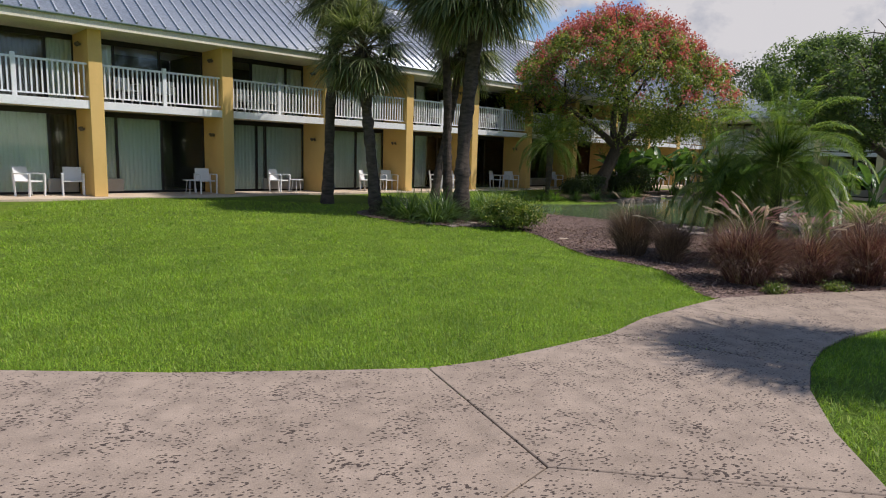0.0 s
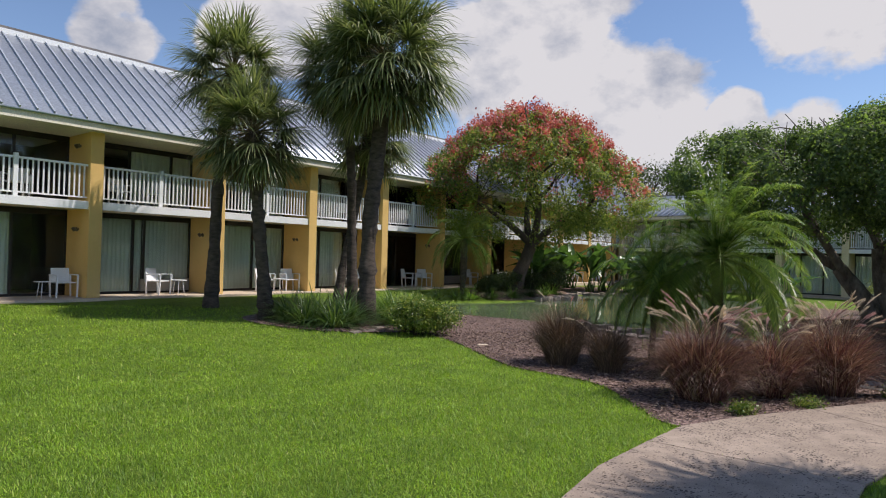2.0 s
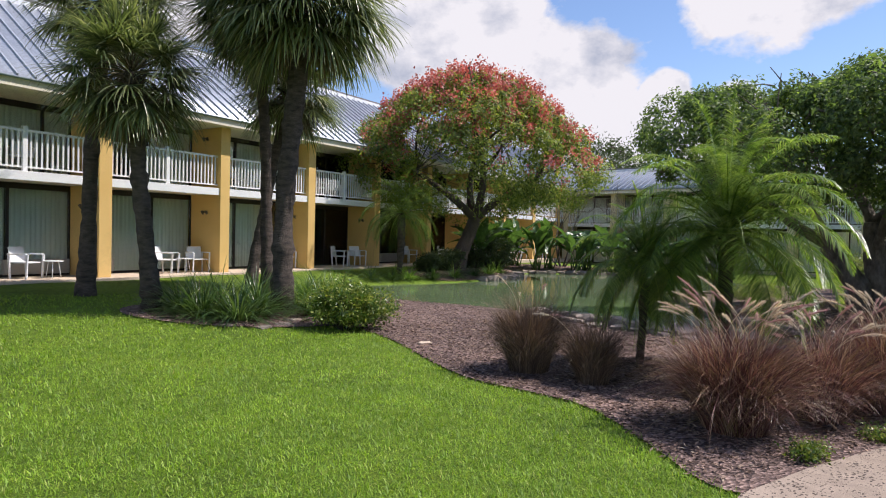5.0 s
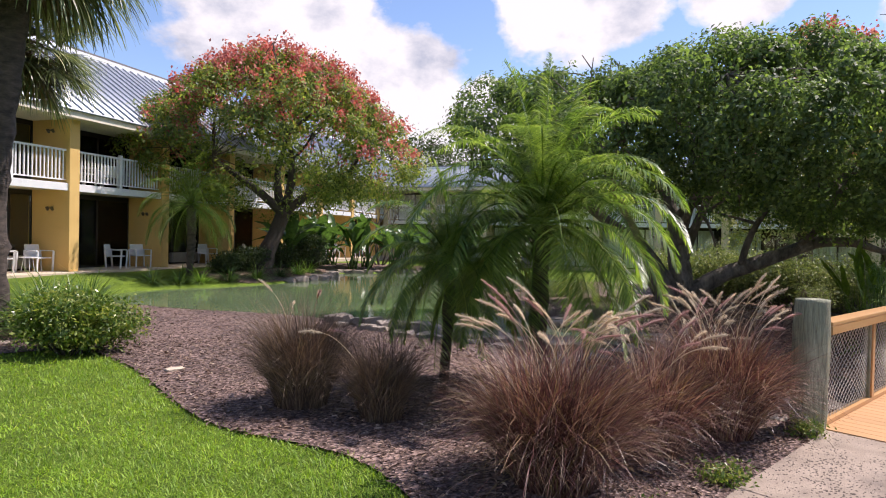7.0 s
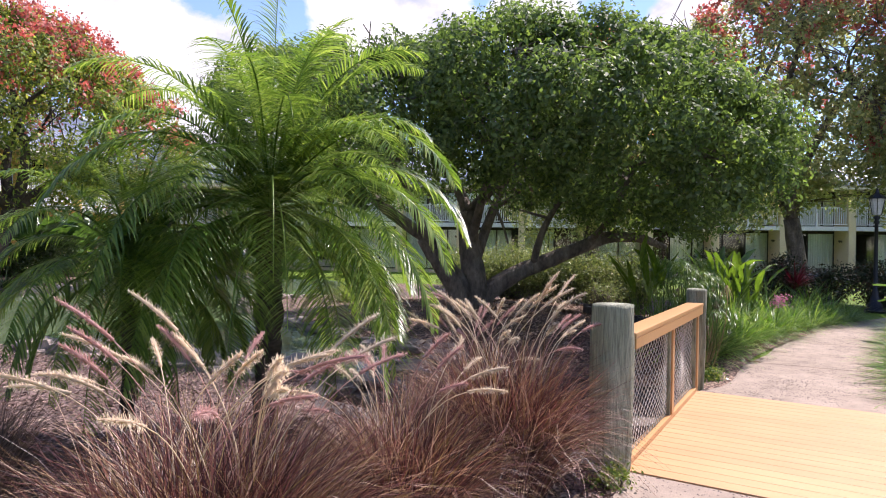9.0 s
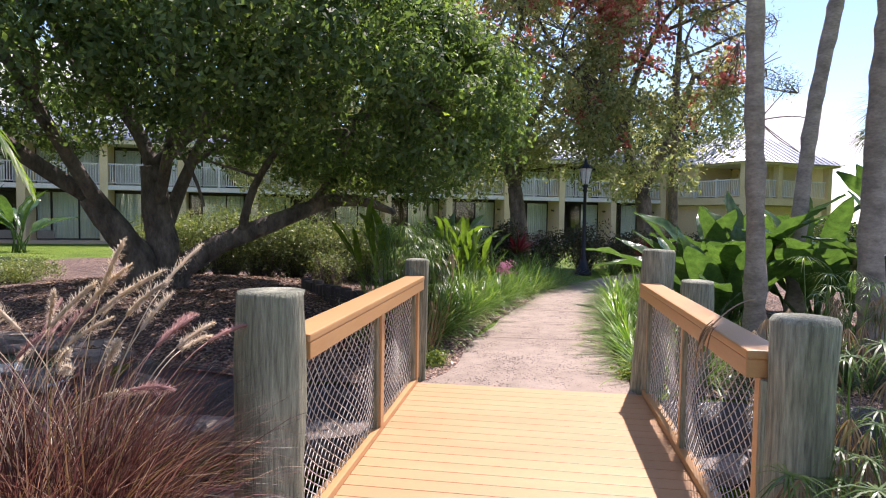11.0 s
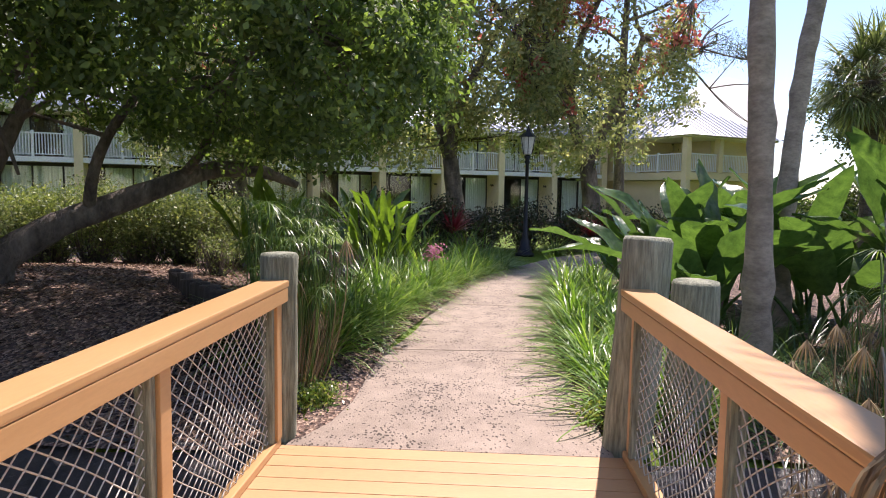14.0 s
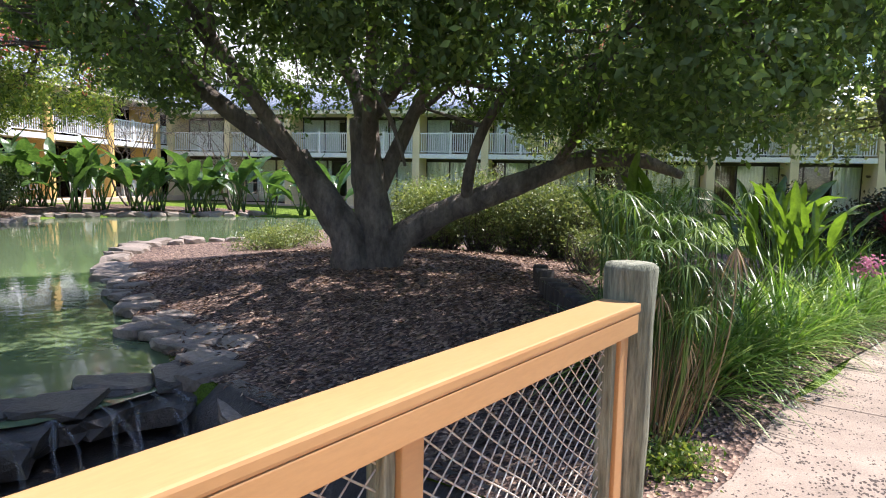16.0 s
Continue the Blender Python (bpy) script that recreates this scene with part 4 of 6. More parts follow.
# ---- trees ----
def fan_palm(at, height, lean, radius, trunk_r, seed, label, fans=44, bark=None, skirt=8, droop=1.0):
    """A cabbage palm: ringed trunk, and a crown of drooping pleated fans on stalks."""
    rng = np.random.default_rng(seed)
    top = thing("palm_tree", at, label, "palm tree", "cabbage palms")
    zs = np.linspace(-0.1, height, 46)
    f = np.maximum(zs / height, 0)
    cx, cy = lean[0] * f ** 1.4 + 0.05 * np.sin(zs * 0.9 + seed), lean[1] * f ** 1.4 + 0.05 * np.cos(zs * 0.8 + seed)
    rr = trunk_r * (1.25 - 0.35 * np.minimum(f * 4, 1)) * (1 + 0.07 * rng.standard_normal(len(zs)))
    part("trunk", tube("trunk", np.stack([cx, cy, zs], 1), rr, 12, 0.05, rng), bark or PALMBARK, top)
    hub = np.array([cx[-1], cy[-1], height])
    live, dead, stems = [], [], []
    fans = int(fans * 1.25)
    for k in range(fans + skirt):
        old = k >= fans
        az = k * 2.39996 + rng.uniform(-0.3, 0.3)
        el = radians(rng.uniform(-75, -45)) if old else radians(84 - 146 * (k / fans) ** 0.85 + rng.uniform(-9, 9))
        d = np.array([math.cos(az) * math.cos(el), math.sin(az) * math.cos(el), math.sin(el)])
        plen = radius * (0.52 if not old else 0.3) * rng.uniform(0.85, 1.15)
        tip = hub + d * plen + np.array([0, 0, -0.12 * plen * math.cos(el)])
        stems.append(tube_data(curve_pts(hub, tip, (0, 0, 0.06 * plen), 5), [0.022, 0.018, 0.014, 0.011, 0.009], 4))
        side = unit(np.cross(d, np.array([0, 0, 1.0])) + 1e-6)
        upv = np.cross(side, d)
        n = 44
        ang = np.linspace(-2.15, 2.15, n) + 0.02 * rng.standard_normal(n)
        dirs = np.cos(ang)[:, None] * d + np.sin(ang)[:, None] * side + (0.10 + 0.22 * np.cos(np.arange(n) * np.pi))[:, None] * upv * 0.4
        ln = radius * 0.60 * (0.70 + 0.30 * np.cos(ang * 0.7)) * rng.uniform(0.9, 1.08, n)
        dr = (0.35 + 1.1 * rng.random(n) + 0.4 * (ang / 2.15) ** 2) * (1.6 if old else droop)
        data = strap_data(np.repeat(tip[None], n, 0), dirs, ln, np.full(n, radius * 0.021), rng, dr, 6, 0.0, 0.9)
        (dead if old else live).append(data)
    part("crown", np_mesh("crown", *join(*live)), SABAL, top)
    if dead:
        part("dry_skirt", np_mesh("dry_fronds", *join(*dead)), SABALDEAD, top, "hanging dry brown fronds")
    tagged(part("stalk_mass", np_mesh("stalk_mass", *join(*stems)), SABALDEAD, top), kind="stuff")
    boots = []
    for k in range(34):
        az, z = k * 2.4, height - 0.02 - 0.5 * rng.random()
        boots.append(tube_data(curve_pts(hub * [1, 1, 0] + [0, 0, z - 0.15], hub * [1, 1, 0] + [0.26 * math.cos(az), 0.26 * math.sin(az), z + 0.12], (0, 0, -0.02), 4), [0.05, 0.04, 0.03, 0.015], 4))
    tagged(part("boot_sheath", np_mesh("boot_sheath", *join(*boots)), PALMBARK, top), kind="stuff")
    return top


def feather_palm(at, height, radius, seed, label, fronds=46, trunk_r=0.07, pairs=46):
    """A pygmy date palm: slim trunk, arching fronds with fine leaflets."""
    rng = np.random.default_rng(seed)
    top = thing("date_palm", at, label, "palm tree", "pygmy date palms")
    zs = np.linspace(-0.1, height, 26)
    part("trunk", tube("trunk", np.stack([0.06 * np.sin(zs * 1.4), 0.05 * np.sin(zs + 1), zs], 1), trunk_r * (1 + 0.12 * rng.standard_normal(26)) * np.linspace(0.85, 1.25, 26), 9, 0.06, rng), PALMBARK, top)
    hub = np.array([0.06 * math.sin(height * 1.4), 0.05 * math.sin(height + 1), height])
    leafl, ribs = [], []
    for k in range(fronds):
        az = k * 2.39996 + rng.uniform(-0.25, 0.25)
        el = radians(86 - 118 * (k / fronds) + rng.uniform(-7, 7))
        d = np.array([math.cos(az) * math.cos(el), math.sin(az) * math.cos(el), math.sin(el)])
        L, steps = radius * rng.uniform(0.85, 1.1), 14
        pts, dirs, p = [hub], [], hub.copy()
        for s in range(steps):
            dirs.append(d)
            p = p + d * L / steps
            pts.append(p)
            d = unit(d + np.array([0, 0, -1.0]) * (0.06 + 0.19 * (s / steps) * (0.75 + max(0.0, math.cos(el)))))
        pts, dirs = np.array(pts), np.array(dirs + [d])
        ribs.append(tube_data(pts, np.linspace(0.011, 0.003, len(pts)), 4))
        t = np.linspace(0.10, 1.0, pairs)
        idx = t * steps
        base = np.stack([np.interp(idx, np.arange(steps + 1), pts[:, a]) for a in range(3)], 1)
        tan = unit(np.stack([np.interp(idx, np.arange(steps + 1), dirs[:, a]) for a in range(3)], 1))
        side = unit(np.cross(tan, np.array([0, 0, 1.0])) + 1e-6)
        nor = np.cross(side, tan)
        ll = radius * 0.23 * np.sin(np.pi * np.clip(0.12 + 0.86 * t, 0, 1)) ** 0.6
        for sg in (-1, 1):
            dd = unit(sg * side + 0.5 * tan + 0.22 * nor + 0.07 * rng.standard_normal((pairs, 3)))
            leafl.append(strap_data(base, dd, ll * rng.uniform(0.85, 1.1, pairs), np.full(pairs, 0.012), rng, rng.uniform(0.7, 1.1, pairs), 3, 0.0, 0.6))
    part("crown", np_mesh("crown", *join(*leafl)), PHOENIX, top)
    part("rib_mass", np_mesh("rib_mass", *join(*ribs)), PHOENIX, top)
    return top


def branch_out(rng, start, end, r0, r1, depth, out, tips, bend=0.12):
    """Limbs that fork and thin towards their ends."""
    start, end = np.asarray(start, float), np.asarray(end, float)
    L = np.linalg.norm(end - start)
    pts = curve_pts(start, end, rng.standard_normal(3) * L * bend * [1, 1, 0.6], 9)
    out.append((pts, np.linspace(r0, r1, 9)))
    if depth == 0:
        tips.append(end)
        return
    d = (end - start) / L
    for k in range(3 if depth > 1 else 4):
        nd = unit(d * 0.9 + rng.standard_normal(3) * 0.75 + [0, 0, 0.12])
        branch_out(rng, end, end + nd * L * rng.uniform(0.5, 0.75), r1 * 0.8, r1 * 0.35, depth - 1, out, tips, bend)
    a = pts[5]
    nd = unit(d * 0.5 + rng.standard_normal(3) * 0.9)
    branch_out(rng, a, a + nd * L * 0.5, r1 * 0.7, r1 * 0.3, max(0, depth - 2), out, tips, bend)


def crown_points(rng, blobs, clusters, per, spread, shell=0.55):
    """Leaf positions: clumps near the surface of overlapping ellipsoids, with gaps between them."""
    cs = []
    vol = np.array([b[3] * b[4] * b[5] for b in blobs]) ** 0.67
    for b, share in zip(blobs, vol / vol.sum()):
        n = max(3, int(clusters * share))
        d = unit(rng.standard_normal((n, 3)))
        r = shell + (1.02 - shell) * rng.random(n) ** 0.5
        cs.append(np.array(b[:3]) + d * r[:, None] * np.array(b[3:6]) * (1 + 0.10 * rng.standard_normal((n, 1))))
    cs = np.concatenate(cs)
    k = rng.integers(0, len(cs), clusters * per)
    return cs, cs[k] + rng.standard_normal((clusters * per, 3)) * spread * np.array([1, 1, 0.7]), k


def boss_points(rng, blobs, bosses, rb, per):
    """Leaves on the skins of many small domes that cover the crown's outline: lit tops, dark clefts between."""
    b = np.asarray(blobs, float)
    share = (b[:, 3] * b[:, 4] * b[:, 5]) ** 0.67
    which = rng.choice(len(b), bosses * 3, p=share / share.sum())
    d = unit(rng.standard_normal((bosses * 3, 3)) + [0, 0, 0.15])
    c = b[which, :3] + d * b[which, 3:6]
    deep = np.stack([(((c - q[:3]) / q[3:6]) ** 2).sum(1) for q in b], 1)
    deep[np.arange(len(c)), which] = 9.0
    keep = deep.min(1) > 0.72
    c, d = c[keep][:bosses], d[keep][:bosses]
    r = rb * rng.uniform(0.55, 1.35, len(c))
    k = np.repeat(np.arange(len(c)), per)
    o = unit(rng.standard_normal((len(k), 3)) + 0.55 * d[k] + [0, 0, 0.25])
    lump = 1 + 0.30 * np.sin(o[:, 0] * 7 + k) * np.sin(o[:, 1] * 6 + 2 * k)
    pts = c[k] + o * (r[k] * lump * (0.66 + 0.46 * rng.random(len(k)) ** 0.8))[:, None] * [1, 1, 0.8]
    return c, pts, o


def leafy_tree(name, at, label, trunk, limbs, blobs, clusters, per, spread, leaf, aspect, mat_leaf, bark, seed, pods=0, category="tree", group="", twig_r=0.012, shell=0.55, limb_sides=8, core=0, bend=0.12, hollow=None, boss=None):
    rng = np.random.default_rng(seed)
    top = thing(name, at, label, category, group)
    for pts, radii in trunk:
        t = np.linspace(0, 1, len(pts))
        tt = np.linspace(0, 1, len(pts) * 4)
        fine = np.stack([np.interp(tt, t, np.asarray(pts, float)[:, a]) for a in range(3)], 1)
        fine[1:-1] = 0.25 * fine[:-2] + 0.5 * fine[1:-1] + 0.25 * fine[2:]
        part("trunk", tube("trunk", fine, np.interp(tt, t, radii), 14, 0.035, rng), bark, top)
    out, tips = [], []
    for s, e, r0, r1, depth in limbs:
        branch_out(rng, s, e, r0, r1, depth, out, tips, bend)
    for pts, radii in out:
        if radii[0] > 0.045:
            part("limb", tube("limb", pts, radii, limb_sides, 0.03, rng), bark, top)
    thin = [tube_data(p, np.maximum(r, 0.006), 5) for p, r in out if r[0] <= 0.045]
    facing = None
    if boss:
        cs, pts, facing = boss_points(rng, blobs, *boss)
    else:
        cs, pts, _ = crown_points(rng, blobs, clusters, per, spread, shell)
    ends = np.array([p[-1] for p, _ in out])
    for c in cs[:: max(1, len(cs) // 420)]:
        e = ends[np.argmin(((ends - c) ** 2).sum(1))]
        thin.append(tube_data(curve_pts(e, c, rng.standard_normal(3) * 0.12, 5), np.linspace(twig_r * 1.6, twig_r * 0.4, 5), 4))
    tagged(part("twig_mass", np_mesh("twig_mass", *join(*thin), smooth=True), bark, top), kind="stuff")
    if hollow:
        keep = (np.hypot(pts[:, 0], pts[:, 1]) > hollow[0]) | (pts[:, 2] > hollow[1])
        pts = pts[keep]
        facing = facing[keep] if boss else None
    if core:
        inner = [(x, y, z + 0.45, a * 0.72, c * 0.72, e * 0.68) for x, y, z, a, c, e in blobs]
        _, more, _ = crown_points(rng, inner, core, 40, spread * 1.6, 0.2)
        tagged(part("inner_leaves", np_mesh("inner_leaves", *leaf_data(more, leaf * 1.8, aspect, rng, 0.5)), mat_leaf, top), kind="stuff")
    skin = leaf_facing(pts, facing, leaf, aspect, rng) if boss else leaf_data(pts, leaf, aspect, rng, 0.5)
    part("crown", np_mesh("crown", *skin), mat_leaf, top)
    if pods:
        zc = cs[:, 2] - cs[:, 2].min()
        wgt = (0.05 + zc / zc.max()) ** 2.2
        k = rng.choice(len(cs), pods, p=wgt / wgt.sum())
        clump = cs[k] + rng.standard_normal((pods, 3)) * spread * 0.5 + [0, 0, spread * 0.35] + (unit(rng.standard_normal((pods, 3)) + [0, 0, 0.9]) * boss[1] if boss else 0)
        pp = np.repeat(clump, 34, 0) + rng.standard_normal((pods * 34, 3)) * spread * 0.45 * np.array([1, 1, 1.2])
        tagged(part("pod_mass", np_mesh("pod_mass", *leaf_data(pp, leaf * 0.8, 0.75, rng, 0.3)), REDPOD, top, "papery pink-red seed pods"), kind="stuff")
    return top


def zland(x, y):
    return (x, y, land1(x, y))


fan_palm(zland(0.47, 19.4), 6.6, (0.45, 0.0), 1.75, 0.17, 1, "tall cabbage palm with a dark leaning trunk on the lawn")
fan_palm(zland(1.72, 17.2), 4.6, (-0.35, 0.0), 1.6, 0.17, 2, "short cabbage palm with hanging dry fronds on the lawn", skirt=16)
fan_palm(zland(4.3, 17.1), 6.9, (0.35, 0.1), 2.25, 0.22, 3, "thick-trunked cabbage palm with a wide drooping crown", fans=56, droop=1.3)
fan_palm(zland(4.5, 19.4), 7.0, (-0.5, 0.0), 1.9, 0.15, 4, "slender cabbage palm behind the thick one", fans=40)
fan_palm(zland(4.25, 20.3), 5.4, (0.9, 0.2), 1.7, 0.14, 5, "slender cabbage palm close to the motel front", fans=36)
feather_palm(zland(7.7, 10.05), 1.45, 1.3, 6, "small pygmy date palm with a slim single trunk in mulch", fronds=50, trunk_r=0.055, pairs=62)
feather_palm(zland(8.38, 9.3), 1.9, 1.8, 7, "larger pygmy date palm with arching fronds beside the pond", fronds=70, trunk_r=0.10, pairs=78)
feather_palm(zland(10.6, 25.7), 2.3, 1.9, 8, "bushy date palm in front of the motel patio", fronds=46, trunk_r=0.13)

leafy_tree("rain_tree", zland(14.4, 28.3), "rounded rain tree with green leaves and pink-red seed pods", [([(0, 0, -0.2), (0.15, -0.1, 0.7), (0.55, -0.1, 1.5), (0.8, -0.2, 2.3)], [0.42, 0.34, 0.30, 0.28])],
           [((0.8, -0.2, 2.2), (-1.6, 0.8, 4.2), 0.2, 0.09, 2), ((0.8, -0.2, 2.2), (0.3, -1.2, 5.2), 0.2, 0.09, 2), ((0.8, -0.2, 2.2), (3.0, -1.6, 4.0), 0.2, 0.09, 2), ((0.8, -0.2, 2.2), (1.6, 1.0, 5.4), 0.2, 0.09, 2)],
           [(0.5, -0.2, 5.2, 4.0, 3.9, 2.7), (-2.5, 1.2, 4.5, 2.2, 2.3, 1.5), (3.4, -1.6, 4.5, 2.2, 2.3, 1.6), (0.6, -0.2, 6.3, 2.9, 2.9, 1.8)], 900, 58, 0.26, 0.15, 0.42, REDLEAF, BARKDARK, 21, pods=620, core=26, bend=0.08, boss=(300, 0.62, 210))

leafy_tree("spreading_tree", zland(15.75, 11.5), "wide spreading evergreen tree with several twisted trunks on the mulch mound",
           [([(-0.12, 0.12, -0.2), (-0.2, 0.15, 0.4), (-0.42, 0.42, 0.9), (-0.62, 0.7, 1.4)], [0.30, 0.24, 0.205, 0.17]), ([(0.10, -0.06, -0.2), (0.08, -0.05, 0.5), (0.02, 0.05, 1.1), (0.0, 0.1, 1.9)], [0.31, 0.245, 0.21, 0.18]),
            ([(0.12, -0.12, -0.1), (0.2, -0.2, 0.3), (0.55, -0.7, 0.7), (1.05, -1.4, 1.05), (1.6, -2.2, 1.45), (2.0, -2.75, 1.45), (2.3, -3.2, 1.25)], [0.25, 0.2, 0.165, 0.145, 0.12, 0.095, 0.05])],
           [((-0.62, 0.7, 1.4), (-1.7, 1.9, 2.7), 0.13, 0.08, 2), ((-0.5, 0.5, 1.1), (-1.9, 0.5, 2.6), 0.11, 0.07, 2), ((0, 0.1, 1.85), (0.3, -1.2, 3.3), 0.12, 0.08, 2), ((0, 0.1, 1.85), (-0.2, 1.3, 3.5), 0.12, 0.08, 2),
            ((0.05, -0.05, 0.9), (0.9, -0.3, 2.6), 0.12, 0.07, 2), ((0.02, 0.05, 1.2), (-0.9, -0.9, 2.8), 0.10, 0.06, 2), ((0.75, -1.0, 0.85), (0.7, -1.7, 2.3), 0.08, 0.05, 1), ((1.4, -1.9, 1.35), (0.8, -2.9, 2.7), 0.07, 0.045, 1)],
           [(-1.8, 2.7, 3.8, 1.5, 1.4, 1.1), (0.4, -1.3, 3.45, 3.2, 3.4, 1.45), (0.2, 1.3, 3.35, 2.8, 2.2, 1.25), (0.6, -3.4, 2.95, 2.3, 1.8, 1.1), (-1.6, 0.4, 3.25, 1.7, 2.1, 1.1), (0.5, -1.0, 4.35, 2.1, 2.3, 0.8), (0.3, -4.3, 2.45, 1.3, 0.8, 0.75), (-1.8, -1.6, 3.8, 1.1, 1.1, 0.65), (1.8, 0.6, 4.1, 1.3, 1.2, 0.65)],
           1700, 100, 0.16, 0.10, 0.46, FICUS, BARK, 22, core=130, bend=0.06, hollow=(2.1, 2.6), boss=(310, 0.46, 500))

for k, (x, y, h, w, seed) in enumerate(((28.0, 6.3, 11.5, 3.5, 31), (28.0, 2.2, 10.5, 2.6, 32), (29.5, 13.5, 9.5, 3.6, 35))):
    leafy_tree("rain_tree", zland(x, y), "tall airy rain tree with pinkish pods before the far wing", [([(0, 0, -0.2), (0.1, 0, 1.2), (0.0, 0.2, 2.6)], [0.36, 0.28, 0.22])],
               [((0, 0.2, 2.5), (-0.8, 1.5, h * 0.55), 0.17, 0.08, 2), ((0, 0.2, 2.5), (0.5, -1.4, h * 0.6), 0.17, 0.08, 2), ((0, 0.2, 2.5), (-0.6, 0.0, h * 0.7), 0.17, 0.08, 2)],
               [(0, 0, h * 0.66, w * 0.8, w * 0.85, h * 0.3), (-0.4, w * 0.35, h * 0.38, w * 0.6, w * 0.5, h * 0.15), (-0.3, -w * 0.4, h * 0.44, w * 0.6, w * 0.42, h * 0.17)], 300, 46, 0.26, 0.18, 0.42, RAINFAR, BARK, seed, pods=(420, 170, 200)[k], bend=0.08,
               core=(30, 0, 20)[k], boss=((190, 0.72, 170), (110, 0.6, 120), (150, 0.75, 160))[k])
leafy_tree("pine_tree", zland(30.0, 0.95), "thin tall pine with sparse tufts beside the corner block", [([(0, 0, -0.2), (0.1, 0.1, 4), (0, 0, 9.5)], [0.2, 0.15, 0.06])],
           [((0, 0, 5), (-0.6, -2.2, 6.2), 0.07, 0.04, 1), ((0, 0, 6.2), (0.4, 2.0, 7.4), 0.06, 0.04, 1), ((0, 0, 7.2), (-0.3, -2.0, 8.0), 0.06, 0.035, 1), ((0, 0, 8), (0, 1.4, 9.2), 0.05, 0.03, 1)],
           [(0, -2.4, 6.3, 1.4, 1.3, 0.5), (0, 2.1, 7.5, 1.3, 1.2, 0.5), (0, -2.0, 8.2, 1.2, 1.3, 0.5), (0, 0.5, 9.4, 1.3, 1.4, 0.7)], 120, 60, 0.22, 0.16, 0.10, DARKLEAF, BARK, 33)
# tall pale palms beside the path
for x, y, h, lean, r, seed in ((14.1, 3.36, 8.3, (0.1, 0.0), 0.105, 41), (16.6, 2.0, 7.2, (0.6, -1.0), 0.115, 42), (14.2, 2.05, 7.3, (0.1, 0.0), 0.13, 43)):
    fan_palm(zland(x, y), h, lean, 1.35, r, seed, "tall palm with a smooth pale grey trunk beside the path", fans=3 if seed == 41 else 8, bark=PALMBARK_PALE, skirt=0)
for x, y, h, seed in ((29.0, -6.4, 5.2, 44), (31.0, -10.5, 6.0, 45)):
    fan_palm(zland(x, y), h, (0.2, 0.1), 2.0, 0.2, seed, "distant cabbage palm beside the corner block", fans=40)
for x, y, h, w, seed in ((38, 47, 10.5, 4.5, 51), (44, 33, 9, 4, 52), (50, 40, 11, 5, 53), (37, -15, 8, 4, 55), (46, -20, 10, 5, 56), (30, -18, 8, 4, 57), (50, -2, 10, 5, 58), (50, 14, 10, 5, 59), (36, -17, 7, 3.5, 60), (33, -14.5, 7, 3.5, 61), (41, -15, 9, 4, 62)):
    leafy_tree("background_tree", (x, y, 0), "dark tree rising behind the motel roofs", [([(0, 0, -0.2), (0, 0, 2), (0, 0, 5)], [0.4, 0.3, 0.2])],
               [((0, 0, 4), (1, 1, h * 0.7), 0.15, 0.08, 1), ((0, 0, 4), (-1, -1, h * 0.75), 0.15, 0.08, 1)], [(0, 0, h * 0.72, w, w, h * 0.28), (w * 0.4, -w * 0.3, h * 0.55, w * 0.6, w * 0.6, h * 0.2)], 260, 40, 0.4, 0.26, 0.5, DARKLEAF, BARKDARK, seed)


# ---- garden plants ----
FOUNTAIN = leafy("fountain_grass_blades", [(0, (0.03, 0.012, 0.013)), (0.46, (0.115, 0.042, 0.042)), (0.68, (0.29, 0.125, 0.115)), (0.78, (0.24, 0.19, 0.055)), (0.92, (0.48, 0.31, 0.23)), (1, (0.72, 0.56, 0.45))], 0.25, 0.4, (1.2, 1.0, 0.95))
FOUNTAIN_DARK = leafy("dry_grass_blades", [(0, (0.05, 0.033, 0.028)), (0.5, (0.13, 0.085, 0.068)), (1, (0.28, 0.2, 0.14))], 0.2, 0.6, (1.2, 1.0, 0.8))
PLUME = leafy("grass_plumes", [(0, (0.60, 0.47, 0.38)), (0.5, (0.72, 0.61, 0.49)), (1, (0.82, 0.74, 0.62))], 0.4, 0.8, (1.0, 1.0, 1.0))
PLUME_PINK = leafy("pink_plumes", [(0, (0.46, 0.25, 0.26)), (1, (0.64, 0.46, 0.43))], 0.4, 0.8, (1.05, 0.95, 0.95))
LIRIOPE = leafy("strap_leaves", [(0, (0.055, 0.13, 0.02)), (0.6, (0.15, 0.28, 0.05)), (1, (0.36, 0.45, 0.16))], 0.4, 0.35)
LIRIOPE_DARK = leafy("dark_strap_leaves", [(0, (0.025, 0.06, 0.02)), (0.7, (0.07, 0.13, 0.04)), (1, (0.14, 0.2, 0.07))], 0.3, 0.35)
SEDGE = leafy("sedge_leaves", [(0, (0.05, 0.11, 0.025)), (0.7, (0.11, 0.19, 0.045)), (1, (0.2, 0.27, 0.09))], 0.35, 0.4)
SEDGE_DRY = leafy("dry_sedge", [(0, (0.20, 0.13, 0.08)), (1, (0.46, 0.34, 0.20))], 0.2, 0.7, (1.1, 1.0, 0.8))
GINGER = leafy("ginger_leaves", [(0, (0.06, 0.125, 0.02)), (0.6, (0.15, 0.24, 0.035)), (1, (0.38, 0.39, 0.08))], 0.42, 0.3, None, True)
BANANA = leafy("banana_leaves", [(0, (0.05, 0.11, 0.04)), (0.7, (0.105, 0.19, 0.06)), (1, (0.20, 0.29, 0.085))], 0.36, 0.26, None, True)
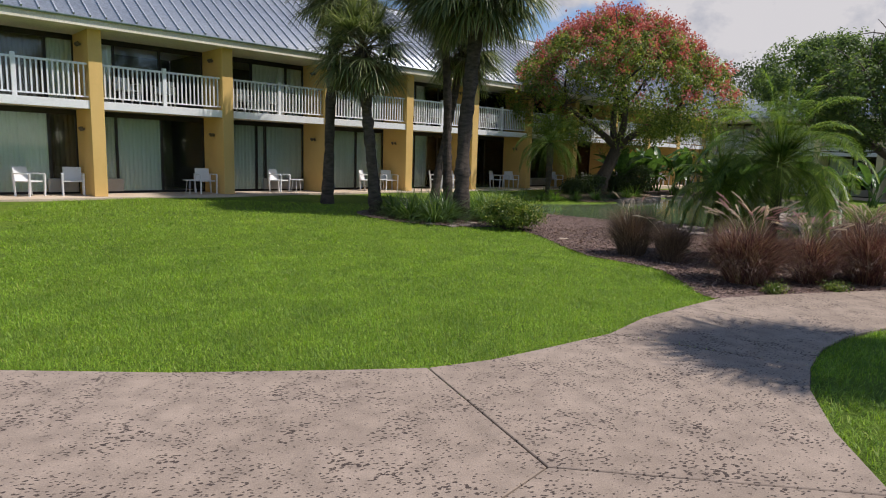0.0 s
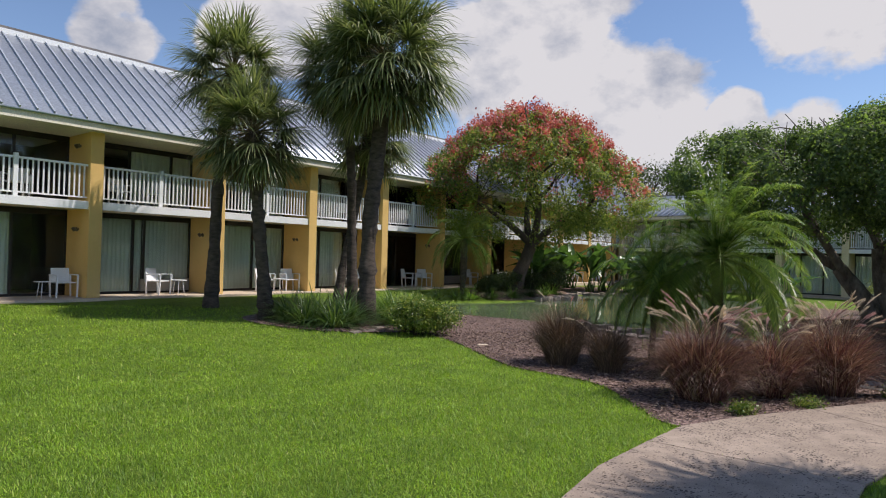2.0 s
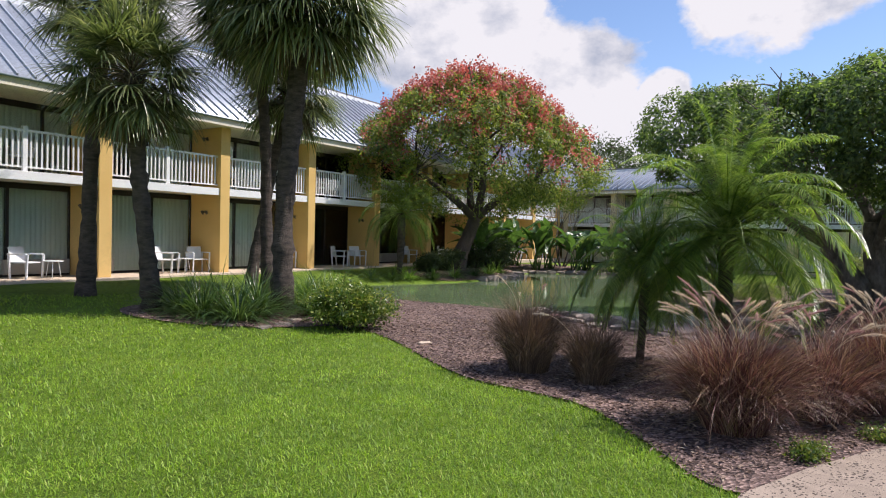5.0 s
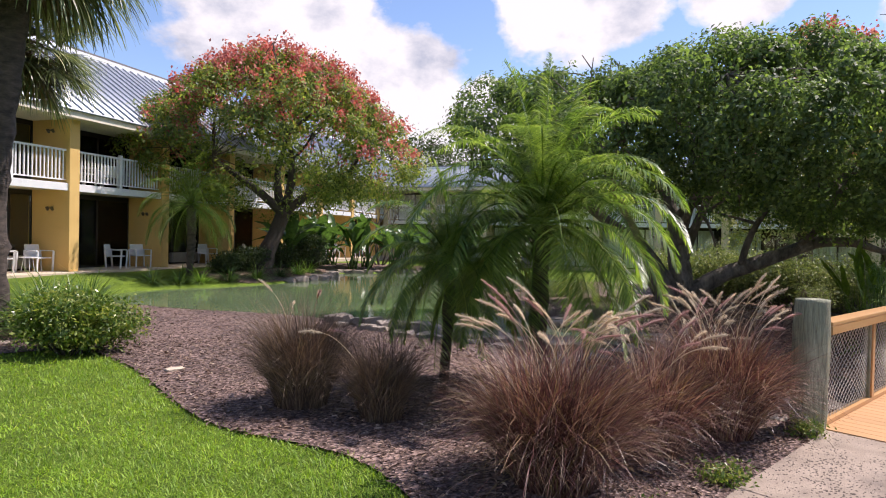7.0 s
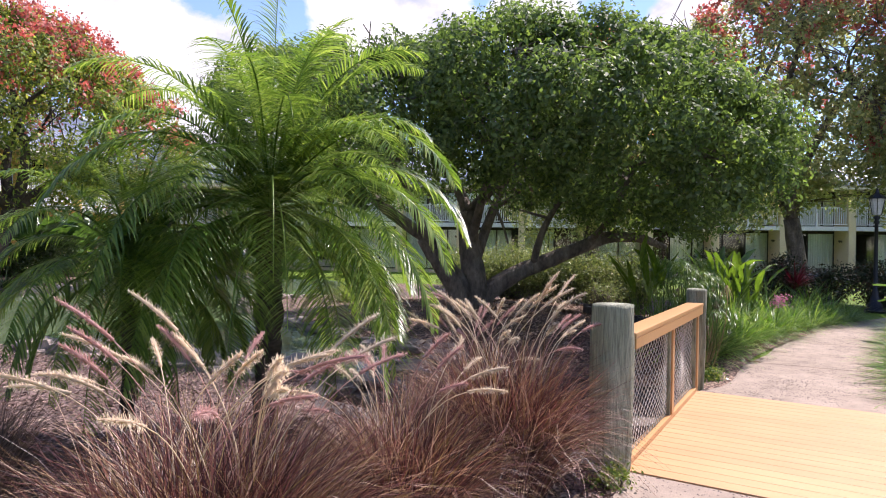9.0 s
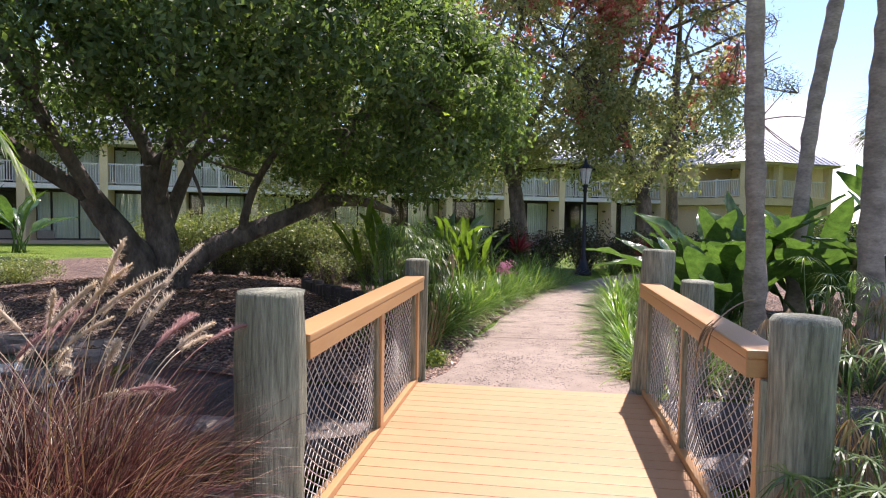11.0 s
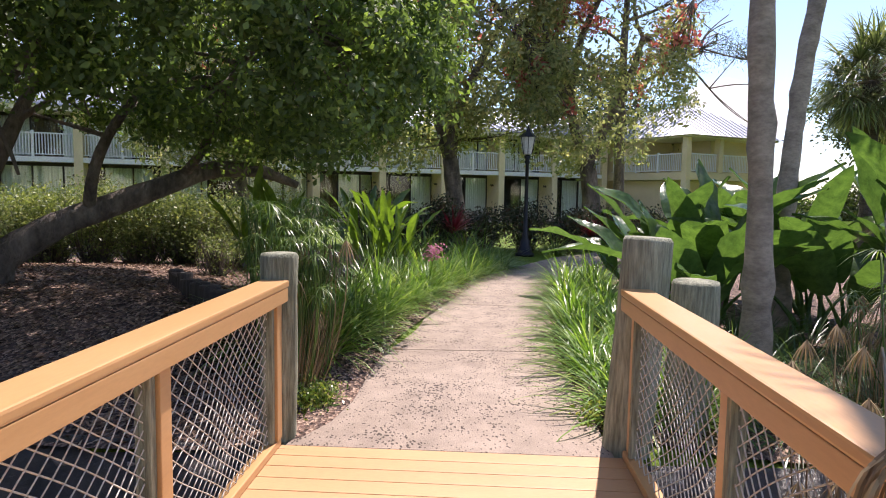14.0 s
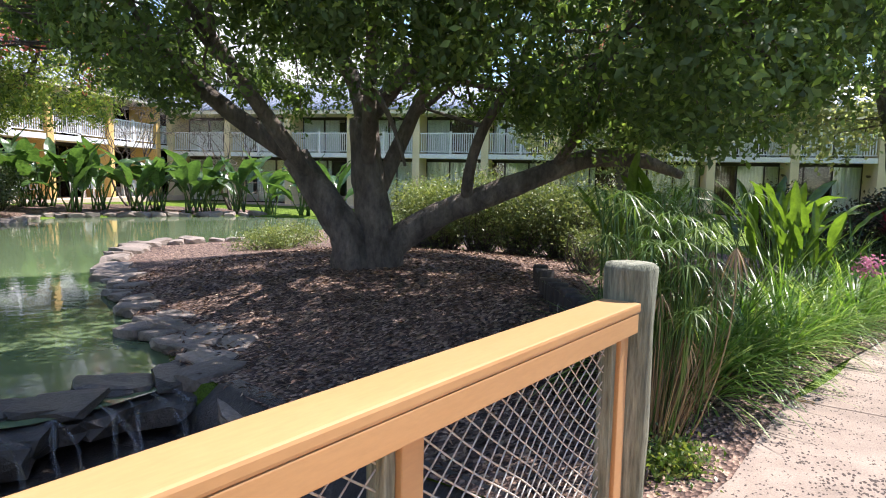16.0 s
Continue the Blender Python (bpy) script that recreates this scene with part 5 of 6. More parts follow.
GRASSBLADE = leafy("turf_blades", [(0, (0.11, 0.21, 0.018)), (0.5, (0.20, 0.345, 0.029)), (0.94, (0.31, 0.445, 0.055)), (1, (0.42, 0.45, 0.14))], 0.38, 0.55)
SHRUB = leafy("variegated_shrub_leaves", [(0, (0.05, 0.11, 0.02)), (0.6, (0.13, 0.20, 0.035)), (1, (0.36, 0.38, 0.12))], 0.3, 0.35)
HEDGE = leafy("grey_green_hedge_leaves", [(0, (0.10, 0.14, 0.06)), (0.7, (0.22, 0.275, 0.115)), (1, (0.38, 0.40, 0.20))], 0.3, 0.5)
DARKSHRUB = leafy("dark_shrub_leaves", [(0, (0.018, 0.03, 0.014)), (0.7, (0.05, 0.06, 0.03)), (1, (0.12, 0.055, 0.05))], 0.25, 0.4)
CORDYLINE = leafy("red_cordyline_leaves", [(0, (0.10, 0.015, 0.025)), (1, (0.30, 0.05, 0.07))], 0.35, 0.3, (1.5, 0.8, 0.9))
CHIP = leafy("mulch_chips", [(0, (0.06, 0.035, 0.03)), (0.6, (0.17, 0.11, 0.09)), (0.92, (0.33, 0.235, 0.19)), (1, (0.5, 0.4, 0.32))], 0.05, 0.9, (1, 1, 1))
CHIP_BARK = leafy("bark_chips", [(0, (0.045, 0.026, 0.02)), (0.6, (0.17, 0.10, 0.07)), (0.92, (0.38, 0.255, 0.18)), (1, (0.56, 0.44, 0.33))], 0.05, 0.9, (1, 1, 1))
PINK = leafy("pink_petals", [(0, (0.5, 0.16, 0.32)), (1, (0.7, 0.38, 0.52))], 0.4, 0.6, (1.2, 0.9, 1.0))
FOAM = surf("falling_water", (0.55, 0.57, 0.60), (0.8, 0.82, 0.84), 4, 50, 0.2, bump=0.5, dist=0.02, stretch=(6, 6, 0.6))

FOAM.node_tree.nodes["Principled BSDF"].inputs["Alpha"].default_value = 0.12


def fountain_grass(at, r, h, seed, label, blades=1100, plumes=14, material=None, spread=1.0, pink=0.35):
    rng = np.random.default_rng(seed)
    top = thing("fountain_grass", at, label, "grass clump", "fountain grasses")
    a, q = rng.uniform(0, 2 * np.pi, blades), np.sqrt(rng.random(blades))
    base = np.stack([np.cos(a) * q * r * 0.42, np.sin(a) * q * r * 0.42, np.zeros(blades)], 1)
    a2 = a + 0.7 * rng.standard_normal(blades)
    tilt = spread * (0.04 + 0.85 * q * np.sqrt(rng.random(blades))) + 0.10 * np.abs(rng.standard_normal(blades))
    d = np.stack([np.cos(a2) * np.sin(tilt), np.sin(a2) * np.sin(tilt), np.cos(tilt)], 1)
    L = h * rng.uniform(0.6, 1.12, blades) * (1 - 0.12 * tilt)
    droop = 0.3 + 1.9 * rng.random(blades) ** 1.2 + 1.2 * tilt * rng.random(blades)
    part("blades", np_mesh("blades", *strap_data(base, d, L, rng.uniform(0.0035, 0.0075, blades), rng, droop, 7, rng.normal(0, 0.9, (blades, 1)), 0.8)), material or FOUNTAIN, top)
    for k in range(plumes):
        az = rng.uniform(0, 2 * np.pi)
        el = rng.uniform(0.05, 0.65)
        d0 = np.array([math.cos(az) * math.sin(el), math.sin(az) * math.sin(el), math.cos(el)])
        foot = np.array([0.25 * r * math.cos(az * 3), 0.25 * r * math.sin(az * 3), h * 0.42]) + d0 * h * 0.25
        pts, p, dd = [foot], foot, d0
        ln = h * rng.uniform(0.52, 0.80)
        for s in range(10):
            p = p + dd * ln / 10
            pts.append(p)
            dd = unit(dd + np.array([math.cos(az) * 0.10, math.sin(az) * 0.10, -0.22 * el * (s > 3)]))
        pts = np.array(pts)
        head = pts[7:]
        fine = np.stack([np.interp(np.linspace(0, 3, 70), np.arange(4), head[:, c]) for c in range(3)], 1)
        n = len(fine) * 5
        f5 = np.repeat(fine, 5, 0)
        tan = unit(pts[-1] - pts[7])
        env = np.repeat(np.sin(np.pi * np.linspace(0.08, 0.95, 70)) ** 0.6, 5)
        bd = unit(rng.standard_normal((n, 3)) + 1.4 * tan)
        bristle = strap_data(f5, bd, 0.027 * env * rng.uniform(0.7, 1.3, n) + 0.003, np.full(n, 0.003), rng, np.full(n, 0.1), 1)
        part("plume", np_mesh("plume", *join(tube_data(pts[:8], 0.002, 4), tube_data(fine[::7], 0.007, 5), bristle)), PLUME_PINK if rng.random() < pink else PLUME, top)
    return top


def strap_clump(at, n, L, w, seed, label, material, name="strap_plant", spread=1.0, droop=1.3, r=0.14, group="border plants"):
    rng = np.random.default_rng(seed)
    a, q = rng.uniform(0, 2 * np.pi, n), np.sqrt(rng.random(n))
    base = np.stack([np.cos(a) * q * r, np.sin(a) * q * r, np.full(n, -0.02)], 1)
    tilt = spread * (0.15 + 0.75 * q) + 0.1 * rng.standard_normal(n)
    d = np.stack([np.cos(a) * np.sin(tilt), np.sin(a) * np.sin(tilt), np.cos(tilt)], 1)
    me = np_mesh(name, *strap_data(base, d, L * rng.uniform(0.65, 1.15, n), w * rng.uniform(0.7, 1.2, n), rng, droop * rng.uniform(0.6, 1.3, n), 5, 0.1))
    ob = part(name, me, material, at=at if isinstance(at, Matrix) else Matrix.Translation(at))
    return tagged(ob, label, "plant", group)


def sedge(at, stems, h, seed, label, dry=0.15, r=0.3):
    rng = np.random.default_rng(seed)
    top = thing("umbrella_sedge", at, label, "plant", "umbrella sedges")
    green, brown = [], []
    for k in range(stems):
        a, q = rng.uniform(0, 2 * np.pi), math.sqrt(rng.random())
        base = np.array([math.cos(a) * q * r, math.sin(a) * q * r, -0.05])
        hh = h * rng.uniform(0.55, 1.08)
        tip = base + np.array([math.cos(a) * q * 0.16 * hh, math.sin(a) * q * 0.16 * hh, hh])
        dead = rng.random() < dry
        pts = curve_pts(base, tip, rng.standard_normal(3) * 0.04, 6)
        if dead:
            tip = tip - [0, 0, 0.15 * hh]
            pts = curve_pts(base, tip, np.array([math.cos(a), math.sin(a), 0.2]) * 0.08, 6)
        n = 17
        az = np.linspace(0, 2 * np.pi, n) + rng.random()
        d = np.stack([np.cos(az), np.sin(az), np.full(n, -0.8 if dead else 0.35) + 0.2 * rng.standard_normal(n)], 1)
        blade = strap_data(np.repeat(tip[None], n, 0), d, rng.uniform(0.14, 0.24, n), np.full(n, 0.008), rng, np.full(n, 1.3), 3)
        (brown if dead else green).extend([tube_data(pts, 0.0045, 4), blade])
    a, q = rng.uniform(0, 2 * np.pi, stems * 3), np.sqrt(rng.random(stems * 3))
    base = np.stack([np.cos(a) * q * r, np.sin(a) * q * r, np.full(stems * 3, -0.05)], 1)
    d = np.stack([np.cos(a) * q * 0.4, np.sin(a) * q * 0.4, np.ones(stems * 3)], 1)
    brown.append(strap_data(base, d, rng.uniform(0.2, 0.55, stems * 3) * h, np.full(stems * 3, 0.007), rng, np.full(stems * 3, 0.3), 3))
    part("foliage", np_mesh("foliage", *join(*green)), SEDGE, top)
    tagged(part("dry_growth", np_mesh("dry_growth", *join(*brown)), SEDGE_DRY, top, "straw-brown dry stems"), kind="stuff")
    return top


def broad_leaf(base, d, L, w, droop, rng, cross=6, along=11):
    """One large paddle leaf with a folded midrib, wavy and slightly torn edges."""
    d = unit(np.asarray(d, float))
    p, rows = np.array(base, float), []
    side0 = unit(np.cross(d, np.array([0, 0, 1.0])) + 0.05 * rng.standard_normal(3))
    roll = rng.uniform(-0.5, 0.5)
    for i in range(along + 1):
        t = i / along
        nor = np.cross(side0, d)
        side = math.cos(roll) * side0 + math.sin(roll) * nor
        up = np.cross(side, d)
        half = w * 0.5 * (math.sin(math.pi * min(1, 0.04 + t * 0.97)) ** 0.65)
        us = np.linspace(-1, 1, cross + 1)
        rows.append(p + us[:, None] * side * half + up * (np.abs(us) * half * 0.35)[:, None] + up * (0.06 * w * np.sin(t * 17 + us * 3) * np.abs(us))[:, None])
        p = p + d * L / along
        d = unit(d + np.array([0, 0, -1.0]) * droop / along)
    v = np.concatenate(rows)
    i, j = np.meshgrid(np.arange(along), np.arange(cross), indexing="ij")
    k = cross + 1
    q = np.stack([i * k + j, i * k + j + 1, (i + 1) * k + j + 1, (i + 1) * k + j], -1).reshape(-1, 4)
    return v, q


def paddle_plant(name, at, leaves, h, L, w, seed, label, material, spread=0.7, category="plant", group="paddle-leaved plants", droop=0.9):
    rng = np.random.default_rng(seed)
    top = thing(name, at, label, category, group)
    for k in range(leaves):
        az = k * 2.4 + rng.uniform(-0.4, 0.4)
        sp = spread * rng.uniform(0.3, 1.2)
        foot = np.array([0.22 * math.cos(az * 1.7), 0.22 * math.sin(az * 1.7), -0.05])
        hh = h * rng.uniform(0.45, 1.0)
        tip = foot + np.array([math.cos(az) * sp * 0.5, math.sin(az) * sp * 0.5, hh])
        stalk = tube_data(curve_pts(foot, tip, (0, 0, 0.05), 6), np.linspace(0.035, 0.012, 6) * min(1, w * 2.5), 6)
        d = np.array([math.cos(az) * sp, math.sin(az) * sp, rng.uniform(0.5, 1.3)])
        leaf = broad_leaf(tip, d, L * rng.uniform(0.7, 1.15), w * rng.uniform(0.75, 1.15), droop * rng.uniform(0.6, 1.6), rng)
        part("leaf", np_mesh("leaf", *join(stalk, leaf), smooth=True), material, top)
    return top


def shrub(at, rx, ry, h, seed, label, material, leaf=0.05, n=5200, name="shrub", twigs=60, bark=None, group="", category="shrub", gaps=0.16):
    rng = np.random.default_rng(seed)
    top = thing(name, at, label, category, group)
    bl = [(rng.uniform(-0.35, 0.35) * rx, rng.uniform(-0.35, 0.35) * ry, h * rng.uniform(0.42, 0.62), rx * rng.uniform(0.55, 0.8), ry * rng.uniform(0.55, 0.8), h * rng.uniform(0.36, 0.46)) for _ in range(6)]
    cs, pts, _ = crown_points(rng, bl, max(20, n // 40), 40, gaps * min(1.0, h), 0.35)
    pts = pts[pts[:, 2] > 0.02]
    part("foliage", np_mesh("foliage", *leaf_data(pts, leaf, 0.5, rng, 0.6)), material, top)
    tw = [tube_data(curve_pts((0.3 * c[0] + 0.03 * rng.standard_normal(), 0.3 * c[1], -0.05), c, rng.standard_normal(3) * 0.06, 6), np.linspace(0.014, 0.003, 6), 4) for c in cs[rng.integers(0, len(cs), twigs)]]
    tagged(part("twig_mass", np_mesh("twig_mass", *join(*tw)), bark or BARKDARK, top), kind="stuff")
    return top


# purple fountain grass along the west bed
fountain_grass(zland(6.1, 10.45), 0.6, 1.12, 61, "dry dark fountain grass clump standing in mulch", 3600, 3, FOUNTAIN_DARK, 0.26)
fountain_grass(zland(6.42, 9.55), 0.45, 0.86, 62, "small dry dark fountain grass clump in mulch", 2200, 2, FOUNTAIN_DARK, 0.24)
for n, (x, y, r, h, s) in enumerate(((6.45, 7.55, 0.66, 1.12, 63), (7.55, 7.42, 0.45, 0.95, 64), (8.55, 7.3, 0.55, 1.12, 65), (8.95, 7.8, 0.5, 0.95, 68))):
    fountain_grass(zland(x, y), r, h, s, "purple-brown fountain grass with pinkish feathery plumes beside the path", (6500, 4200, 5200, 2400)[n], (30, 18, 26, 16)[n], None, (0.50, 0.40, 0.40, 0.45)[n], 0.3)
# border plants beside the path past the bridge
lir = 0
for i in range(17):
    t = i / 16
    x = 14.3 + 7.6 * t
    edge = np.interp(x, [12.5, 14.75, 16.0, 17.4, 19.1, 21.5, 24.3], [6.75, 6.7, 6.52, 6.25, 5.9, 5.05, 3.75])
    for off in (0.30, 0.75):
        lir += 1
        strap_clump(zland(x + 0.13 * math.sin(i * 5 + off * 9), edge + off + 0.08 * math.sin(i * 3)), 130, 0.78 if off < 0.5 else 0.95, 0.019, 100 + lir, "bright green strap-leaved border clump arching over the path edge", LIRIOPE)
for i in range(15):
    x = 13.15 + i * 0.5
    edge = np.interp(x, [12.5, 14.85, 17.3, 19.7, 23], [4.8, 4.85, 4.65, 4.4, 3.0])
    for off in (0.28, 0.70):
        lir += 1
        strap_clump(zland(x, edge - off + 0.06 * math.sin(i * 4)), 110, 0.72, 0.019, 100 + lir, "bright green strap-leaved border clump arching over the path edge", LIRIOPE)
for i in range(26):
    x, y = 12.9 + 0.29 * (i % 9) * 1.3 + 0.2 * math.sin(i), 3.4 - 0.7 * (i // 9) + 0.15 * math.cos(i * 3)
    strap_clump(zland(x, y), 80, 0.6, 0.012, 200 + i, "dark green grassy clump under the paddle-leaved plants", LIRIOPE_DARK)
for n, (x, y) in enumerate(((13.4, 7.0), (13.7, 7.08), (14.05, 7.05))):
    sedge(zland(x, y), 46, 1.4, 70 + n, "tall umbrella sedge with straw-coloured bases by the bridge post", 0.08, 0.2)
for n, (x, y, h) in enumerate(((9.35, 4.1, 1.1), (11.9, 3.5, 1.2), (11.6, 2.7, 1.15), (13.4, 2.7, 1.2), (10.0, 3.3, 1.2), (9.1, 4.42, 0.8))):
    sedge((x, y, land1(x, y) - 0.02), 34, h - min(0, land1(x, y)), 80 + n, "umbrella sedge with hanging dry brown heads beside the creek", 0.45)
paddle_plant("ginger", zland(17.0, 8.35), 26, 1.15, 0.62, 0.12, 90, "upright bright green ginger with lance leaves behind the edging", GINGER, 0.5, droop=0.5)
paddle_plant("ginger", zland(18.7, 7.05), 38, 1.1, 0.6, 0.11, 91, "yellow-green broad ginger leaves beside the border plants", GINGER, 0.55, droop=0.6)
paddle_plant("ginger", zland(19.8, 7.6), 28, 1.2, 0.75, 0.14, 92, "yellow-green broad ginger leaves beside the border plants", GINGER, 0.8, droop=0.9)
for n, (x, y, h, k) in enumerate(((16.1, 3.25, 0.75, 13), (17.0, 2.7, 1.0, 14), (18.0, 3.1, 0.9, 13), (16.2, 1.6, 1.0, 15), (17.6, 1.4, 1.15, 15), (19.0, 1.9, 1.15, 14), (15.3, 0.7, 1.05, 14), (16.7, 0.2, 1.2, 14))):
    paddle_plant("banana_plant", zland(x, y), k, h, 1.35, 0.44, 120 + n, "large glossy paddle-leaved banana plant beside the path", BANANA, 0.95)
for n, (x, y, h, k) in enumerate(((17.3, 30.6, 1.5, 13), (18.6, 30.9, 1.6, 13), (19.8, 30.0, 1.4, 12), (21.8, 29.3, 1.3, 11), (23.4, 28.4, 1.4, 12), (25.0, 27.6, 1.5, 12), (26.6, 25.6, 1.3, 11), (16.0, 29.2, 1.5, 12), (18.0, 31.6, 1.7, 14), (19.4, 31.2, 1.7, 14), (20.8, 30.2, 1.5, 13), (22.6, 29.4, 1.5, 13), (24.2, 28.6, 1.5, 13), (25.9, 26.9, 1.4, 12), (27.2, 24.4, 1.4, 12))):
    paddle_plant("banana_plant", zland(x, y), k, h, 1.5, 0.48, 140 + n, "paddle-leaved banana plant on the far bank of the pond", BANANA, 0.9)
rng_f = np.random.default_rng(9)
fp = rng_f.standard_normal((160, 3)) * [0.07, 0.07, 0.06]
tagged(part("flower_head", np_mesh("flower_head", *leaf_data(fp, 0.05, 0.5, rng_f)), PINK, at=(18.3, 6.28, 0.66)), "pink flower head among the border leaves", "flower", kind="stuff")
# weeds and seedlings along the path edges
for n, (x, y, r) in enumerate(((12.95, 6.88, 0.22), (13.15, 6.74, 0.16), (7.4, 6.8, 0.16), (6.3, 6.72, 0.12), (9.1, 6.8, 0.16), (12.9, 4.72, 0.2))):
    shrub(zland(x, y), r, r * 0.7, 0.13, 410 + n, "low creeping green weed at the path edge", SHRUB, 0.035, 700, "weed", 12, group="path weeds", category="weed", gaps=0.5)
# shrubs
shrub(zland(4.95, 14.65), 0.85, 0.7, 0.85, 160, "rounded yellow-green variegated shrub at the lawn edge", SHRUB, 0.06, 15000, gaps=0.10)
for n, (x, y, s, m) in enumerate(((2.6, 16.3, 1.0, 0), (3.2, 15.85, 1.1, 0), (3.7, 16.5, 1.0, 0), (3.0, 16.9, 1.1, 0), (5.0, 16.2, 1.0, 1), (5.5, 17.0, 1.0, 1), (5.3, 18.0, 1.1, 1), (4.9, 17.6, 1.0, 1), (6.0, 18.6, 1.0, 1), (2.3, 17.0, 0.9, 0), (3.9, 17.9, 1.0, 0))):
    strap_clump(zland(x, y), 260, 1.05 * s, 0.026, 300 + n, "dark green strap-leaved clump round the palm trunks", LIRIOPE_DARK if m == 0 else SEDGE, r=0.25)
for n, (x, y) in enumerate(((10.0, 24.9), (10.7, 25.0), (11.7, 25.1), (12.9, 25.6), (14.1, 26.2), (15.3, 27.0), (9.2, 24.9), (16.2, 27.8))):
    strap_clump(zland(x, y), 150, 0.72, 0.022, 330 + n, "bright strap-leaved clump on the far bank of the pond", LIRIOPE if n % 2 else LIRIOPE_DARK, r=0.18)
for n, (x, y, r, h) in enumerate(((13.2, 27.3, 0.8, 0.9), (15.6, 28.8, 0.9, 1.0), (16.8, 29.0, 1.0, 1.7), (17.4, 30.0, 1.0, 1.6), (12.2, 26.6, 0.6, 0.7))):
    shrub(zland(x, y), r, r, h, 340 + n, "dark leafy shrub on the far bank under the rain tree", DARKLEAF, 0.10, 3000)
for n in range(7):
    shrub(zland(20.1 + 0.25 * math.sin(n), 9.5 + n * 0.78), 0.85, 0.8, 1.42 + 0.1 * math.sin(n * 2), 350 + n, "loose grey-green hedge shrub with bare twigs below", HEDGE, 0.06, 9000, "hedge_shrub", 120, BARK, "hedge")
shrub(zland(18.3, 9.6), 0.45, 0.45, 0.7, 361, "thin small grey-green shrub in the mulch", HEDGE, 0.04, 1400, twigs=70, bark=BARK)
shrub(zland(17.9, 16.2), 1.3, 0.9, 0.5, 362, "low spreading green juniper by the water", HEDGE, 0.05, 6000)
for n in range(8):
    shrub(zland(26.6 + 0.5 * math.sin(n * 2), 0.8 + n * 1.15), 1.0, 0.8, 1.3 + 0.3 * math.sin(n * 3), 370 + n, "dark purplish shrub in the bed before the far wing", DARKSHRUB, 0.09, 3200, group="dark bed shrubs")
for n, (x, y, h) in enumerate(((25.8, 6.3, 1.6), (25.9, 2.6, 1.1))):
    strap_clump((x, y, 0.5), 90, 0.55 * h, 0.05, 390 + n, "red cordyline with upright strap leaves", CORDYLINE, "cordyline", 1.0, 0.9, 0.08)
for n, (x, y) in enumerate(((25.0, 5.9), (24.6, 6.9), (25.3, 3.6), (24.2, 7.6))):
    strap_clump(zland(x, y), 160, 1.1, 0.02, 395 + n, "pale grassy clump beside the lamp post", SEDGE, r=0.2)


def bare_tree(at, h, seed):
    rng = np.random.default_rng(seed)
    top = thing("bare_tree", at, "leafless grey crape myrtle with many fine twigs", "tree", "bare trees")
    out, tips = [], []
    for k in range(5):
        a = k * 1.26
        branch_out(rng, (0.1 * math.cos(a), 0.1 * math.sin(a), -0.1), (0.7 * math.cos(a), 0.7 * math.sin(a), h * 0.5), 0.05, 0.028, 3, out, tips)
    part("branch_mass", np_mesh("branch_mass", *join(*[tube_data(p, np.maximum(r, 0.006), 5) for p, r in out]), smooth=True), BARK, top)
    return top


bare_tree(zland(22.8, 31.8), 4.2, 5)
bare_tree(zland(26.0, 29.5), 3.8, 6)


# ---- rocks, waterfall ----
def rock_mesh(rng, sx, sy, sz):
    bm = bmesh.new()
    bmesh.ops.create_icosphere(bm, subdivisions=2, radius=1.0)
    o = rng.uniform(0, 50, 3)
    for v in bm.verts:
        n = noise.noise(Vector(v.co) * 1.3 + Vector(o)) * 0.45 + noise.noise(Vector(v.co) * 3.1 + Vector(o)) * 0.14
        c = v.co * (1 + n)
        for a in range(3):
            c[a] = max(-0.72, min(0.72, c[a])) / 0.72 if a != 2 else max(-0.8, min(0.6, c[a]))
        v.co = Vector((c.x * sx, c.y * sy, c.z * sz))
    return bm_mesh("rock", bm)


rk = np.random.default_rng(77)
ROCKS = [rock_mesh(rk, 1, 0.75, 0.6) for _ in range(9)]
ROCKS_WET = [me.copy() for me in ROCKS]
for me in ROCKS:
    me.materials.append(ROCK)
for me in ROCKS_WET:
    me.materials.append(ROCK_WET)


def rock(x, y, z, s, wet=False, label="rounded grey boulder edging the pond", flat_k=1.0):
    me = (ROCKS_WET if wet else ROCKS)[int(rk.integers(0, 9))]
    ob = new("rock", me)
    ob.matrix_basis = pose(x, y, z, rk.uniform(-8, 8), rk.uniform(-8, 8), rk.uniform(0, 360)) @ Matrix.Diagonal((s, s * rk.uniform(0.8, 1.2), s * flat_k * rk.uniform(0.8, 1.2), 1))
    return tagged(ob, label, "rock", "pond rocks")


def rocks_along(pts, step, s0, s1, z, wet=False, label="rounded grey boulder edging the pond", flat_k=1.0, jit=0.08):
    p = np.asarray(pts, float)
    seg = np.hypot(*np.diff(p, axis=0).T)
    cum = np.concatenate([[0], np.cumsum(seg)])
    for d in np.arange(0, cum[-1], step):
        x, y = np.interp(d, cum, p[:, 0]) + rk.normal() * jit, np.interp(d, cum, p[:, 1]) + rk.normal() * jit
        rock(x, y, z, rk.uniform(s0, s1), wet, label, flat_k)


